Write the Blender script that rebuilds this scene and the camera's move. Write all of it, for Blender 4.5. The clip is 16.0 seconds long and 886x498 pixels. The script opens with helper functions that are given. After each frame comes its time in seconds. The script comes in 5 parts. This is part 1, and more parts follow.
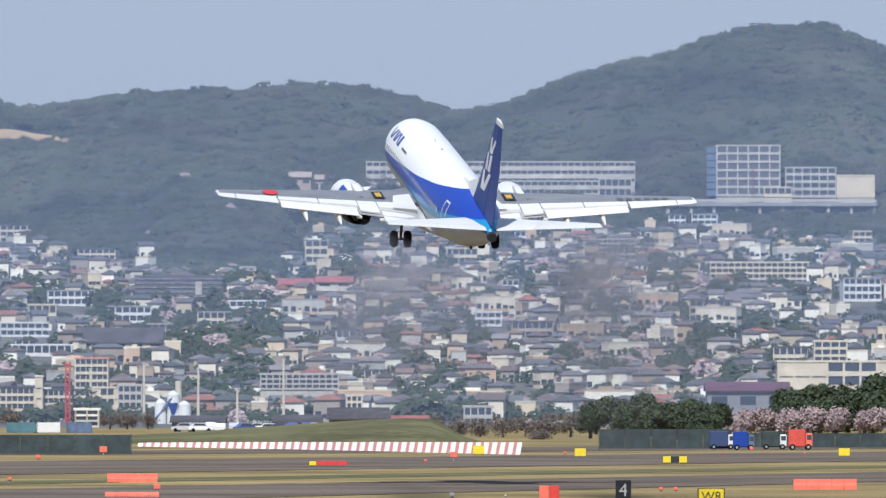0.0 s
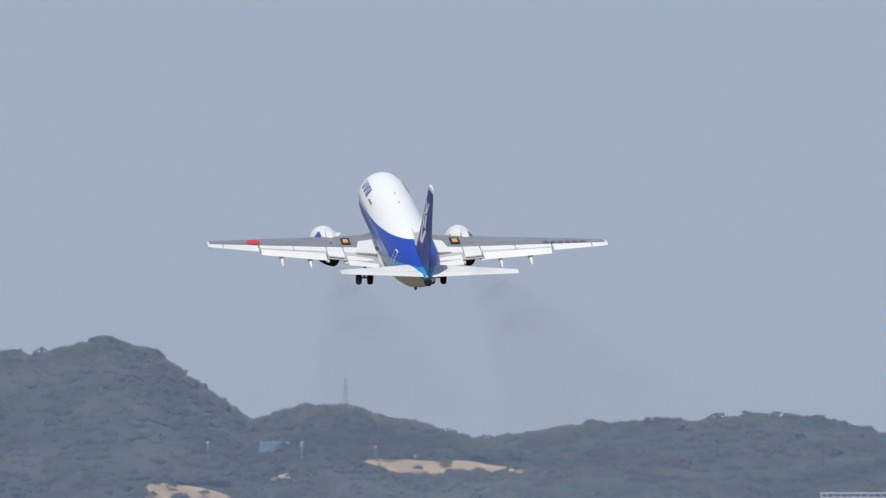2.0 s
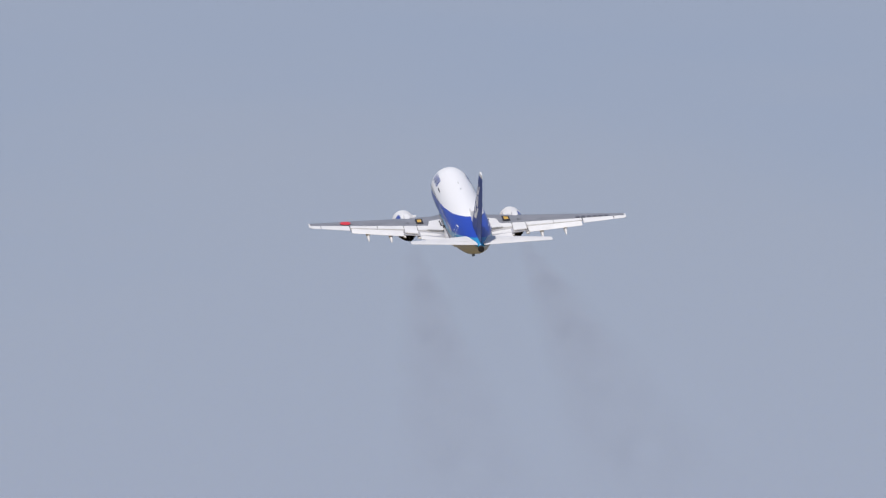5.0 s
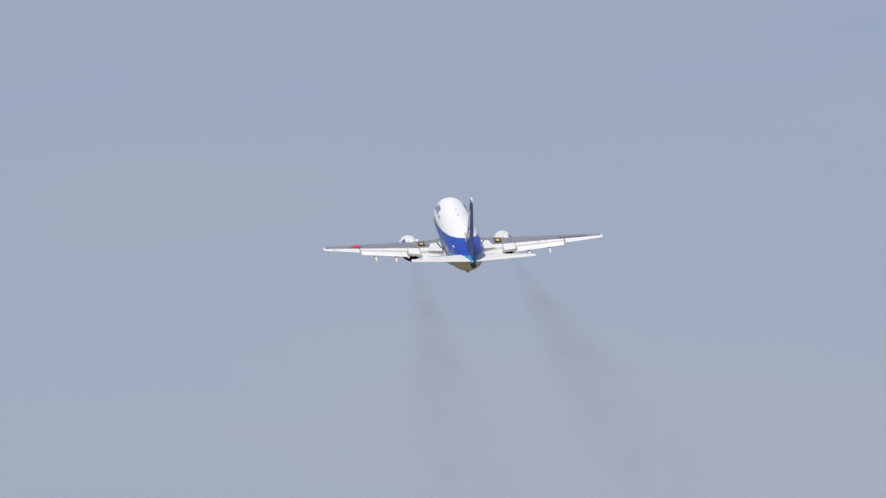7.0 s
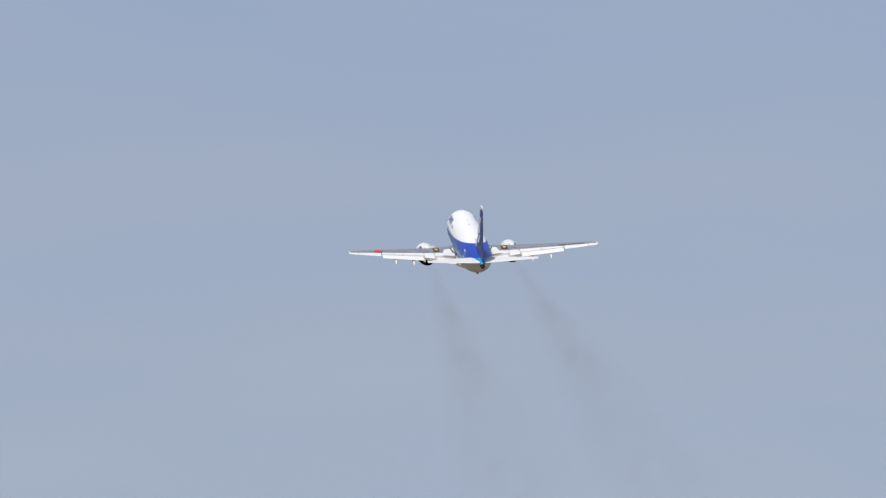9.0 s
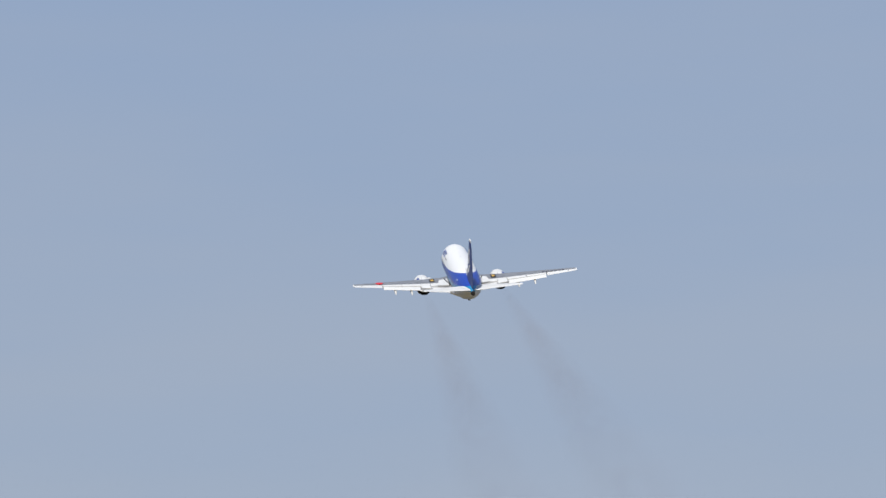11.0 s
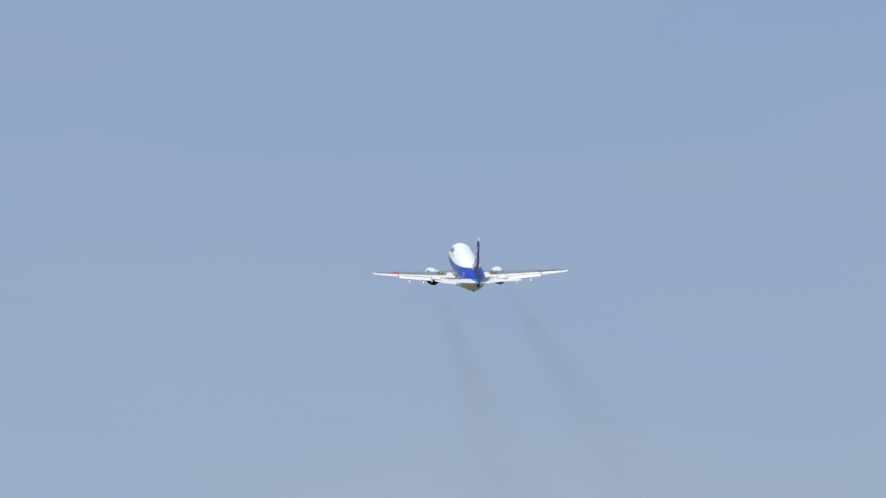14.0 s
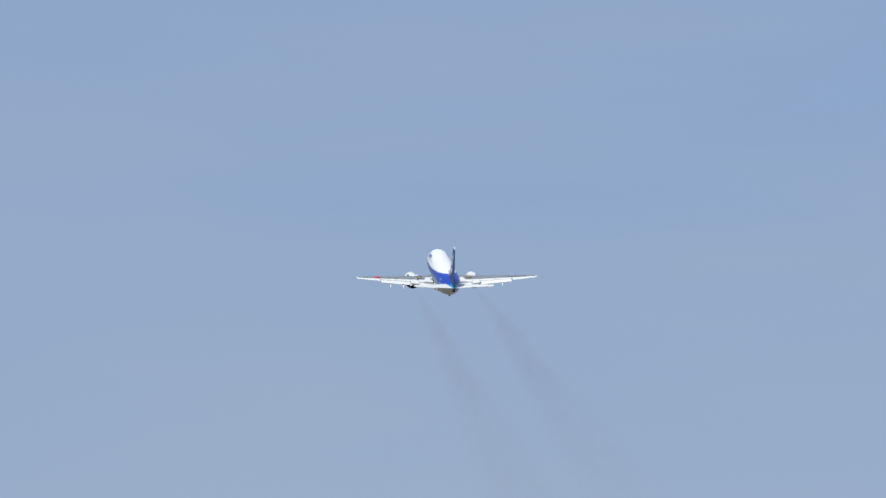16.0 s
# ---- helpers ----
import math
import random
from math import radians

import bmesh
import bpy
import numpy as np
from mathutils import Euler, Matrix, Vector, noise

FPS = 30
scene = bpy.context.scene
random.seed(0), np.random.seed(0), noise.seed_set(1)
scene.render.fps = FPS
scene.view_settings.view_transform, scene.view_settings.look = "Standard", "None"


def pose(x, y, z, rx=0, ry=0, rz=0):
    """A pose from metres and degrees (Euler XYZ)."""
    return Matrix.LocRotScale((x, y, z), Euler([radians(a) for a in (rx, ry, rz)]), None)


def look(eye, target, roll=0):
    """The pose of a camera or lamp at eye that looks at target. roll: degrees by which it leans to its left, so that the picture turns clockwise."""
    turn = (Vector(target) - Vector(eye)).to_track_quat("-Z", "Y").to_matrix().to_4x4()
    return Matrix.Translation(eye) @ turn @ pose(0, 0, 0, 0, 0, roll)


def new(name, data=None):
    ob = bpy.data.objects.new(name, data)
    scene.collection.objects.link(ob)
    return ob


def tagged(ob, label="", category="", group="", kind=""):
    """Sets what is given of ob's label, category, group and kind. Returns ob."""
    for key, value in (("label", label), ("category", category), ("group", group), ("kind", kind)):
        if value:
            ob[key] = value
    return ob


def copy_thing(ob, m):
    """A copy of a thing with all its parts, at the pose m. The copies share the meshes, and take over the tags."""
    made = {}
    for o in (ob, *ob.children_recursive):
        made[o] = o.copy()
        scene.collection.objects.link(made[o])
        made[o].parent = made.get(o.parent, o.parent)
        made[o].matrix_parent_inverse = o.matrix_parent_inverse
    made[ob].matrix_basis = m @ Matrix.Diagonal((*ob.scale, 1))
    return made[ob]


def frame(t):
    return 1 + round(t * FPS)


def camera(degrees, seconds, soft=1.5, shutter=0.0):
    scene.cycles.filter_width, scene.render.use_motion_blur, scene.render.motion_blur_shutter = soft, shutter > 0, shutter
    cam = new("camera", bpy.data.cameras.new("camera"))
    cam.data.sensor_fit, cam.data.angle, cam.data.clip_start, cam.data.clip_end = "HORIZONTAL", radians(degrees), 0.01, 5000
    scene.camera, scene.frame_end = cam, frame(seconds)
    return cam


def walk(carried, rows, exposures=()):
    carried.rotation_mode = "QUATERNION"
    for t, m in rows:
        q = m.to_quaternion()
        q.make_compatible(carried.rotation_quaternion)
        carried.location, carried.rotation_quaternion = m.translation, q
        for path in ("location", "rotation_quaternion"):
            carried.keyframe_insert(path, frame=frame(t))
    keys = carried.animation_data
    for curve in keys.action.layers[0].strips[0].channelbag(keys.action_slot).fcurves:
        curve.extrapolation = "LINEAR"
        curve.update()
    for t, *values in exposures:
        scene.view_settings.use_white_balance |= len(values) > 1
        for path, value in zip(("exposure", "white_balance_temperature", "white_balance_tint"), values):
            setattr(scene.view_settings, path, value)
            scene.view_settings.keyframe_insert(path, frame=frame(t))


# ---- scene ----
# ---- the camera and its way ----
CAMERA_ROWS = [
    (0.0, 0.0000, 0.7633),
    (0.5, 0.2384, 1.1521),
    (1.0, 0.8230, 1.5494),
    (1.5, 1.6828, 1.9467),
    (2.0, 2.2816, 2.4263),
    (2.5, 2.6590, 2.7271),
    (3.0, 3.2153, 3.0904),
    (3.5, 3.7779, 3.4260),
    (4.0, 3.9567, 3.7974),
    (4.5, 4.4817, 4.1070),
    (7.0, 6.1974, 5.5547),
    (7.5, 6.1896, 5.6708),
    (8.0, 6.4599, 5.7358),
    (8.5, 6.8639, 6.1102),
    (9.0, 7.1677, 6.3913),
    (11.5, 8.0215, 7.2833),
    (12.0, 8.2001, 7.3599),
    (12.5, 8.3241, 7.5145),
    (13.0, 8.4228, 7.6541),
    (13.5, 8.5573, 7.7851),
    (14.0, 8.7422, 7.8982),
    (14.5, 8.8548, 8.0058),
    (15.0, 8.9283, 8.1098),
    (15.5, 9.0131, 8.2276),
    (16.0, 9.0902, 8.3261),
]
PLANE_ROWS = [
    (0.0, 0.03, 681.17, 17.80, 13.89, 0.67, 10.63),
    (0.5, -8.92, 716.14, 22.50, 14.85, 0.47, 10.13),
    (1.0, -17.97, 750.31, 28.00, 15.79, -0.01, 9.95),
    (1.5, -26.92, 784.90, 34.16, 16.60, -0.40, 9.82),
    (2.0, -35.79, 820.44, 40.94, 17.24, -0.63, 9.80),
    (2.5, -44.66, 855.33, 48.14, 17.69, -0.84, 9.77),
    (3.0, -53.65, 890.40, 55.74, 18.02, -0.94, 9.90),
    (3.5, -62.60, 924.87, 63.93, 18.31, -0.64, 10.22),
    (4.0, -71.55, 959.82, 72.02, 18.44, -0.80, 10.38),
    (4.5, -80.49, 995.38, 80.12, 18.34, -1.67, 10.71),
    (7.0, -125.19, 1168.41, 120.57, 18.37, -3.28, 10.61),
    (7.5, -134.13, 1203.21, 128.66, 18.14, -2.84, 10.71),
    (8.0, -143.07, 1237.60, 136.75, 18.01, -2.46, 11.18),
    (8.5, -152.01, 1271.67, 144.84, 18.09, -2.46, 11.58),
    (9.0, -160.96, 1305.06, 152.93, 18.06, -2.79, 11.74),
    (11.5, -205.66, 1478.17, 193.38, 18.32, -5.12, 11.72),
    (12.0, -214.60, 1512.92, 201.47, 18.23, -4.03, 12.39),
    (12.5, -223.54, 1547.55, 209.56, 18.29, -3.12, 12.93),
    (13.0, -232.48, 1582.26, 217.65, 18.41, -2.39, 13.42),
    (13.5, -241.43, 1617.16, 225.75, 18.66, -1.81, 13.87),
    (14.0, -250.37, 1651.80, 233.84, 18.98, -1.64, 14.21),
    (14.5, -259.31, 1686.13, 241.93, 19.30, -1.93, 14.18),
    (15.0, -268.25, 1720.48, 250.02, 19.59, -2.08, 14.18),
    (15.5, -277.19, 1754.86, 258.11, 19.86, -1.79, 14.37),
    (16.0, -286.13, 1789.35, 266.20, 20.07, -1.30, 14.55),
]
SMOKE_A_ROWS = [
    (0.0, -4.67, 679.35, 15.77, 3.08, -20.77, 0.05),
    (0.5, -13.63, 714.39, 20.44, 3.57, -21.55, 0.60),
    (1.0, -22.68, 748.61, 25.89, 4.08, -22.34, 1.08),
    (1.5, -31.62, 783.25, 32.00, 4.66, -21.00, 1.55),
    (2.0, -40.49, 818.81, 38.75, 5.24, -19.70, 1.99),
    (2.5, -49.35, 853.72, 45.93, 5.83, -18.44, 2.39),
    (3.0, -58.34, 888.80, 53.51, 7.00, -15.49, 2.89),
    (3.5, -67.29, 923.25, 61.73, 8.26, -13.42, 3.33),
    (4.0, -76.23, 958.19, 69.80, 8.80, -13.29, 3.64),
    (4.5, -85.13, 993.73, 77.83, 9.30, -13.13, 3.92),
    (7.0, -129.77, 1166.78, 118.14, 11.45, -12.34, 5.14),
    (7.5, -138.72, 1201.56, 126.27, 11.94, -14.15, 5.14),
    (8.0, -147.66, 1235.90, 134.40, 12.43, -15.93, 5.11),
    (8.5, -156.59, 1269.94, 142.48, 12.93, -17.68, 5.07),
    (9.0, -165.52, 1303.32, 150.55, 13.43, -19.43, 5.00),
    (11.5, -210.13, 1476.46, 190.80, 15.21, -19.54, 5.57),
    (12.0, -219.09, 1511.15, 198.98, 15.54, -19.56, 5.66),
    (12.5, -228.05, 1545.73, 207.15, 15.86, -19.59, 5.75),
    (13.0, -237.01, 1580.40, 215.30, 16.13, -19.60, 5.84),
    (13.5, -245.97, 1615.27, 223.44, 16.38, -19.60, 5.93),
    (14.0, -254.91, 1649.89, 231.54, 16.63, -19.60, 6.01),
    (14.5, -263.84, 1684.24, 239.60, 16.86, -19.61, 6.09),
    (15.0, -272.78, 1718.60, 247.68, 17.42, -22.12, 5.77),
    (15.5, -281.72, 1752.97, 255.79, 18.02, -24.55, 5.43),
    (16.0, -290.68, 1787.45, 263.92, 18.66, -26.91, 5.08),
]
SMOKE_B_ROWS = [
    (0.0, 5.02, 681.16, 15.66, 4.07, -49.62, -1.48),
    (0.5, -3.93, 716.13, 20.36, 4.69, -48.38, -1.07),
    (1.0, -12.97, 750.32, 25.89, 5.33, -47.10, -0.73),
    (1.5, -21.91, 784.93, 32.07, 5.75, -42.41, -0.21),
    (2.0, -30.77, 820.49, 38.86, 6.16, -37.46, 0.34),
    (2.5, -39.64, 855.40, 46.07, 6.56, -32.31, 0.92),
    (3.0, -48.63, 890.49, 53.68, 7.57, -28.39, 1.44),
    (3.5, -57.59, 925.00, 61.84, 8.68, -25.40, 1.89),
    (4.0, -66.53, 959.97, 69.94, 9.36, -26.50, 2.04),
    (4.5, -75.44, 995.56, 78.12, 10.03, -27.57, 2.14),
    (7.0, -120.09, 1168.59, 118.71, 13.19, -32.82, 2.29),
    (7.5, -129.04, 1203.39, 126.76, 13.67, -32.71, 2.42),
    (8.0, -138.00, 1237.81, 134.82, 14.13, -32.56, 2.54),
    (8.5, -146.94, 1271.92, 142.91, 14.58, -32.40, 2.67),
    (9.0, -155.88, 1305.33, 151.03, 15.02, -32.25, 2.79),
    (11.5, -200.51, 1478.46, 191.68, 16.54, -32.24, 3.20),
    (12.0, -209.48, 1513.26, 199.67, 16.79, -32.23, 3.27),
    (12.5, -218.46, 1547.93, 207.68, 17.03, -32.23, 3.34),
    (13.0, -227.43, 1582.68, 215.71, 17.37, -32.73, 3.32),
    (13.5, -236.40, 1617.63, 223.75, 17.71, -33.23, 3.29),
    (14.0, -245.35, 1652.31, 231.82, 18.03, -33.73, 3.25),
    (14.5, -254.28, 1686.65, 239.94, 18.36, -34.24, 3.19),
    (15.0, -263.22, 1721.01, 248.04, 18.62, -34.31, 3.23),
    (15.5, -272.18, 1755.42, 256.10, 18.87, -34.38, 3.26),
    (16.0, -281.14, 1789.93, 264.14, 19.12, -34.45, 3.30),
]
EXPOSURES = [(0, 0.13, 5950, 9.5), (1.0, 0.13, 6120, 8.5), (1.6, 0.10, 6220, 8.5), (2.0, -0.12, 6200, 9.5), (2.5, -0.25, 6150, 15), (4.5, -0.22, 6200, 16), (7, -0.10, 6400, 14), (9, -0.04, 6350, 12), (12.5, -0.05, 6200, 9), (16, -0.02, 6000, 8)]
SKY_STRENGTH, SUN_POWER = 0.10, 4.2
SKY_LOW, SKY_HIGH = (3.72, 3.98, 4.85), (2.72, 3.5, 5.2)
LENS = 2 * math.degrees(math.atan(784 / 20190))
EYE = (0.0, 0.0, 5.0)
cam = camera(LENS, 16.0, 1.25)
cam.data.dof.use_dof, cam.data.dof.focus_distance, cam.data.dof.aperture_fstop = True, 900.0, 3.2
walk(cam, [(t, pose(*EYE, 90 + tilt, 0, turn)) for t, turn, tilt in CAMERA_ROWS], EXPOSURES)

# ---- sky and sun ----
SUN_HEIGHT, SUN_TURN = 46.0, 189.0     # degrees over the horizon; degrees clockwise from straight ahead
world = bpy.data.worlds.new("sky")
scene.world = world
world.use_nodes = True
wn, wl = world.node_tree.nodes, world.node_tree.links
sky = wn.new("ShaderNodeTexSky")
sky.sky_type, sky.sun_disc = "NISHITA", False
sky.sun_elevation, sky.sun_rotation = radians(SUN_HEIGHT), radians(SUN_TURN)
sky.air_density, sky.dust_density, sky.ozone_density, sky.altitude = 1.0, 1.0, 2.0, 50
wn["Background"].inputs["Strength"].default_value = SKY_STRENGTH
haze = wn.new("ShaderNodeMix")
haze.data_type = "RGBA"
haze.inputs[0].default_value = 0.75
wl.new(sky.outputs[0], haze.inputs[6])
# the haze is greyer near the horizon, bluer above, with faint level streaks of thin cloud
way = wn.new("ShaderNodeTexCoord").outputs["Generated"]
level = wn.new("ShaderNodeSeparateXYZ")
wl.new(way, level.inputs[0])
streak_map = wn.new("ShaderNodeMapping")
streak_map.inputs["Scale"].default_value, streak_map.inputs["Rotation"].default_value = (9, 9, 46), (0, radians(4), 0)
wl.new(way, streak_map.inputs[0])
streak = wn.new("ShaderNodeTexNoise")
streak.inputs["Scale"].default_value, streak.inputs["Detail"].default_value, streak.inputs["Roughness"].default_value = 1.6, 4, 0.5
wl.new(streak_map.outputs[0], streak.inputs["Vector"])
wave = wn.new("ShaderNodeMath")
wave.operation, wave.inputs[1].default_value = "MULTIPLY_ADD", 0.12
wl.new(streak.outputs[0], wave.inputs[0]), wl.new(level.outputs["Z"], wave.inputs[2])
climb = wn.new("ShaderNodeMapRange")
climb.inputs[1].default_value, climb.inputs[2].default_value = 0.14, 0.25
wl.new(wave.outputs[0], climb.inputs[0])
veil = wn.new("ShaderNodeMix")
veil.data_type = "RGBA"
veil.inputs[6].default_value, veil.inputs[7].default_value = (*SKY_LOW, 1), (*SKY_HIGH, 1)
wl.new(climb.outputs[0], veil.inputs[0]), wl.new(veil.outputs[2], haze.inputs[7])
wl.new(haze.outputs[2], wn["Background"].inputs["Color"])
sun_data = bpy.data.lights.new("sun", "SUN")
sun_data.energy, sun_data.angle, sun_data.color = SUN_POWER, radians(0.6), (1.0, 0.955, 0.885)
sun = new("sun", sun_data)
_h, _a = radians(SUN_HEIGHT), radians(SUN_TURN)
sun.matrix_world = look((300 * math.sin(_a) * math.cos(_h), 300 * math.cos(_a) * math.cos(_h), 300 * math.sin(_h)), (0, 0, 0))


# ---- materials ----
def shade(name, colour, rough=0.6, metal=0.0, grain=0.0, scale=1.0, stain=0.0, stain_scale=0.2, bump=0.0, spread=0.0, island=False, coat=0.0, spec=0.5, patches=None):
    """A surface with grain, stains and, for repeats, a spread of tone from piece to piece."""
    m = bpy.data.materials.new(name)
    m.use_nodes = True
    n, l = m.node_tree.nodes, m.node_tree.links
    b = n["Principled BSDF"]
    b.inputs["Roughness"].default_value, b.inputs["Metallic"].default_value = rough, metal
    b.inputs["Coat Weight"].default_value = coat
    b.inputs["Specular IOR Level"].default_value = spec
    co = n.new("ShaderNodeTexCoord").outputs["Object"]
    out = None
    if isinstance(colour, list):
        ramp = n.new("ShaderNodeValToRGB")
        ramp.color_ramp.interpolation = "CONSTANT" if len(colour) > 2 else "LINEAR"
        while len(ramp.color_ramp.elements) < len(colour):
            ramp.color_ramp.elements.new(0.5)
        for i, c in enumerate(colour):
            ramp.color_ramp.elements[i].position = i / len(colour)
            ramp.color_ramp.elements[i].color = (*c, 1)
        src = n.new("ShaderNodeNewGeometry").outputs["Random Per Island"] if island else n.new("ShaderNodeObjectInfo").outputs["Random"]
        l.new(src, ramp.inputs[0])
        out = ramp.outputs[0]
    else:
        rgb = n.new("ShaderNodeRGB")
        rgb.outputs[0].default_value = (*colour, 1)
        out = rgb.outputs[0]

    def vary(out, amount, sc, detail):
        tex = n.new("ShaderNodeTexNoise")
        tex.inputs["Scale"].default_value, tex.inputs["Detail"].default_value = sc, detail
        l.new(co, tex.inputs["Vector"])
        rng = n.new("ShaderNodeMapRange")
        rng.inputs[1].default_value, rng.inputs[2].default_value = 0.3, 0.7
        rng.inputs[3].default_value, rng.inputs[4].default_value = 1 - amount, 1 + amount
        l.new(tex.outputs[0], rng.inputs[0])
        mul = n.new("ShaderNodeVectorMath")
        mul.operation = "SCALE"
        l.new(out, mul.inputs[0]), l.new(rng.outputs[0], mul.inputs["Scale"])
        return mul.outputs[0], tex.outputs[0]
    if patches:
        tex = n.new("ShaderNodeTexNoise")
        tex.inputs["Scale"].default_value, tex.inputs["Detail"].default_value = patches[1], 4
        l.new(co, tex.inputs["Vector"])
        rng = n.new("ShaderNodeMapRange")
        rng.inputs[1].default_value, rng.inputs[2].default_value = 0.47, 0.62
        l.new(tex.outputs[0], rng.inputs[0])
        two = n.new("ShaderNodeMix")
        two.data_type = "RGBA"
        two.inputs[7].default_value = (*patches[0], 1)
        l.new(rng.outputs[0], two.inputs[0]), l.new(out, two.inputs[6])
        out = two.outputs[2]
    if stain:
        out, _ = vary(out, stain, stain_scale, 5)
    if grain:
        out, fac = vary(out, grain, scale, 4)
        if bump:
            bp = n.new("ShaderNodeBump")
            bp.inputs["Strength"].default_value = bump
            l.new(fac, bp.inputs["Height"])
            l.new(bp.outputs[0], b.inputs["Normal"])
    if spread:
        src = n.new("ShaderNodeNewGeometry").outputs["Random Per Island"] if island else n.new("ShaderNodeObjectInfo").outputs["Random"]
        rng = n.new("ShaderNodeMapRange")
        rng.inputs[3].default_value, rng.inputs[4].default_value = 1 - spread, 1 + spread
        l.new(src, rng.inputs[0])
        mul = n.new("ShaderNodeVectorMath")
        mul.operation = "SCALE"
        l.new(out, mul.inputs[0]), l.new(rng.outputs[0], mul.inputs["Scale"])
        out = mul.outputs[0]
    l.new(out, b.inputs["Base Color"])
    return m


def livery(name):
    """Fuselage paint: white crown, dark blue sweep, light blue sweep, bare grey belly, split along the body's length (Y)."""
    m = bpy.data.materials.new(name)
    m.use_nodes = True
    n, l = m.node_tree.nodes, m.node_tree.links
    b = n["Principled BSDF"]
    b.inputs["Roughness"].default_value, b.inputs["Coat Weight"].default_value = 0.38, 0.1
    sep = n.new("ShaderNodeSeparateXYZ")
    l.new(n.new("ShaderNodeTexCoord").outputs["Object"], sep.inputs[0])
    along = n.new("ShaderNodeMapRange")
    along.inputs[1].default_value, along.inputs[2].default_value = -16, 14
    l.new(sep.outputs["Y"], along.inputs[0])

    def edge(points):
        """1 above the line through points (y, z), 0 below."""
        ramp = n.new("ShaderNodeValToRGB")
        e = ramp.color_ramp.elements
        while len(e) < len(points):
            e.new(0.5)
        for i, (y, z) in enumerate(points):
            e[i].position, v = (y + 16) / 30, (z + 3) / 6
            e[i].color = (v, v, v, 1)
        l.new(along.outputs[0], ramp.inputs[0])
        line = n.new("ShaderNodeMapRange")
        line.inputs[3].default_value, line.inputs[4].default_value = -3, 3
        l.new(ramp.outputs[0], line.inputs[0])
        up = n.new("ShaderNodeMath")
        up.operation = "GREATER_THAN"
        l.new(sep.outputs["Z"], up.inputs[0]), l.new(line.outputs[0], up.inputs[1])
        return up.outputs[0]

    def mix(fac, low, high):
        x = n.new("ShaderNodeMix")
        x.data_type = "RGBA"
        l.new(fac, x.inputs[0])
        for k, c in ((6, low), (7, high)):
            if isinstance(c, tuple):
                x.inputs[k].default_value = (*c, 1)
            else:
                l.new(c, x.inputs[k])
        return x.outputs[2]
    # belly noise: grime together with painted light and dark reflections
    tex = n.new("ShaderNodeTexNoise")
    tex.inputs["Scale"].default_value, tex.inputs["Detail"].default_value = 0.8, 6
    grime_and_sheen = n.new("ShaderNodeMapRange")
    grime_and_sheen.inputs[1].default_value, grime_and_sheen.inputs[2].default_value = 0.3, 0.7
    l.new(tex.outputs[0], grime_and_sheen.inputs[0])
    belly = mix(grime_and_sheen.outputs[0], (0.27, 0.29, 0.33), (0.56, 0.59, 0.64))
    c = mix(edge([(-16, 0.75), (-13.2, 0.62), (-10, 0.05), (-6, -0.35), (-2, -0.65), (6, -0.55), (14, -0.5)]), belly, (0.016, 0.22, 0.44))
    c = mix(edge([(-16, 1.7), (-14.2, 1.25), (-12.6, 0.98), (-10, 0.58), (-5, 0.05), (4, -0.36), (14, -0.45)]), c, (0.010, 0.048, 0.36))
    c = mix(edge([(-16, 2.9), (-10.4, 2.2), (-8.4, 1.8), (-5, 1.3), (0, 0.72), (6, 0.25), (14, -0.2)]), c, (0.82, 0.81, 0.77))
    l.new(c, b.inputs["Base Color"])
    return m


WHITE = shade("white_aircraft_paint", (0.69, 0.68, 0.645), 0.45, coat=0.05, grain=0.03, scale=3, stain=0.05, stain_scale=0.6)
WING_GREY = shade("grey_wing_coating", (0.21, 0.215, 0.225), 0.45, grain=0.06, scale=2, stain=0.1, stain_scale=0.5)
FUSELAGE = livery("airliner_livery")
BLUE = shade("dark_blue_paint", (0.008, 0.045, 0.28), 0.3, coat=0.3, grain=0.05, scale=2)
DEEP_BLUE = shade("deep_blue_fin_paint", (0.010, 0.036, 0.19), 0.5, coat=0.0, grain=0.05, scale=2)
LIGHT_BLUE = shade("light_blue_paint", (0.016, 0.21, 0.42), 0.35, coat=0.2, grain=0.05, scale=2)
RED_PAINT = shade("red_paint", (0.62, 0.03, 0.035), 0.4, grain=0.05, scale=2)
BLACK = shade("black_paint", (0.02, 0.02, 0.022), 0.6, grain=0.1, scale=4)
AMBER = shade("yellow_marking_paint", (0.55, 0.33, 0.05), 0.5)
SLAT = shade("dull_slat_metal", (0.24, 0.24, 0.25), 0.5, 0.3, grain=0.08, scale=3)
COVE = shade("grey_flap_cove", (0.36, 0.36, 0.37), 0.6, grain=0.15, scale=3)
GREY_INK = shade("grey_lettering_paint", (0.09, 0.09, 0.105), 0.5)
METAL = shade("bare_aluminium", (0.62, 0.62, 0.62), 0.32, 0.9, grain=0.08, scale=3)
HOT_METAL = shade("burnt_exhaust_metal", (0.022, 0.02, 0.02), 0.7, 0.1, grain=0.15, scale=4)
RUBBER = shade("black_tyre_rubber", (0.010, 0.010, 0.011), 0.9, grain=0.15, scale=8, spec=0.1)
# gear metal darkened: shading on the landing gear is put into its colour
GEAR_METAL = shade("darkened_gear_metal", (0.09, 0.09, 0.095), 0.6, 0.2, grain=0.15, scale=5)
PANE = shade("pale_cabin_window", (0.36, 0.40, 0.46), 0.15)
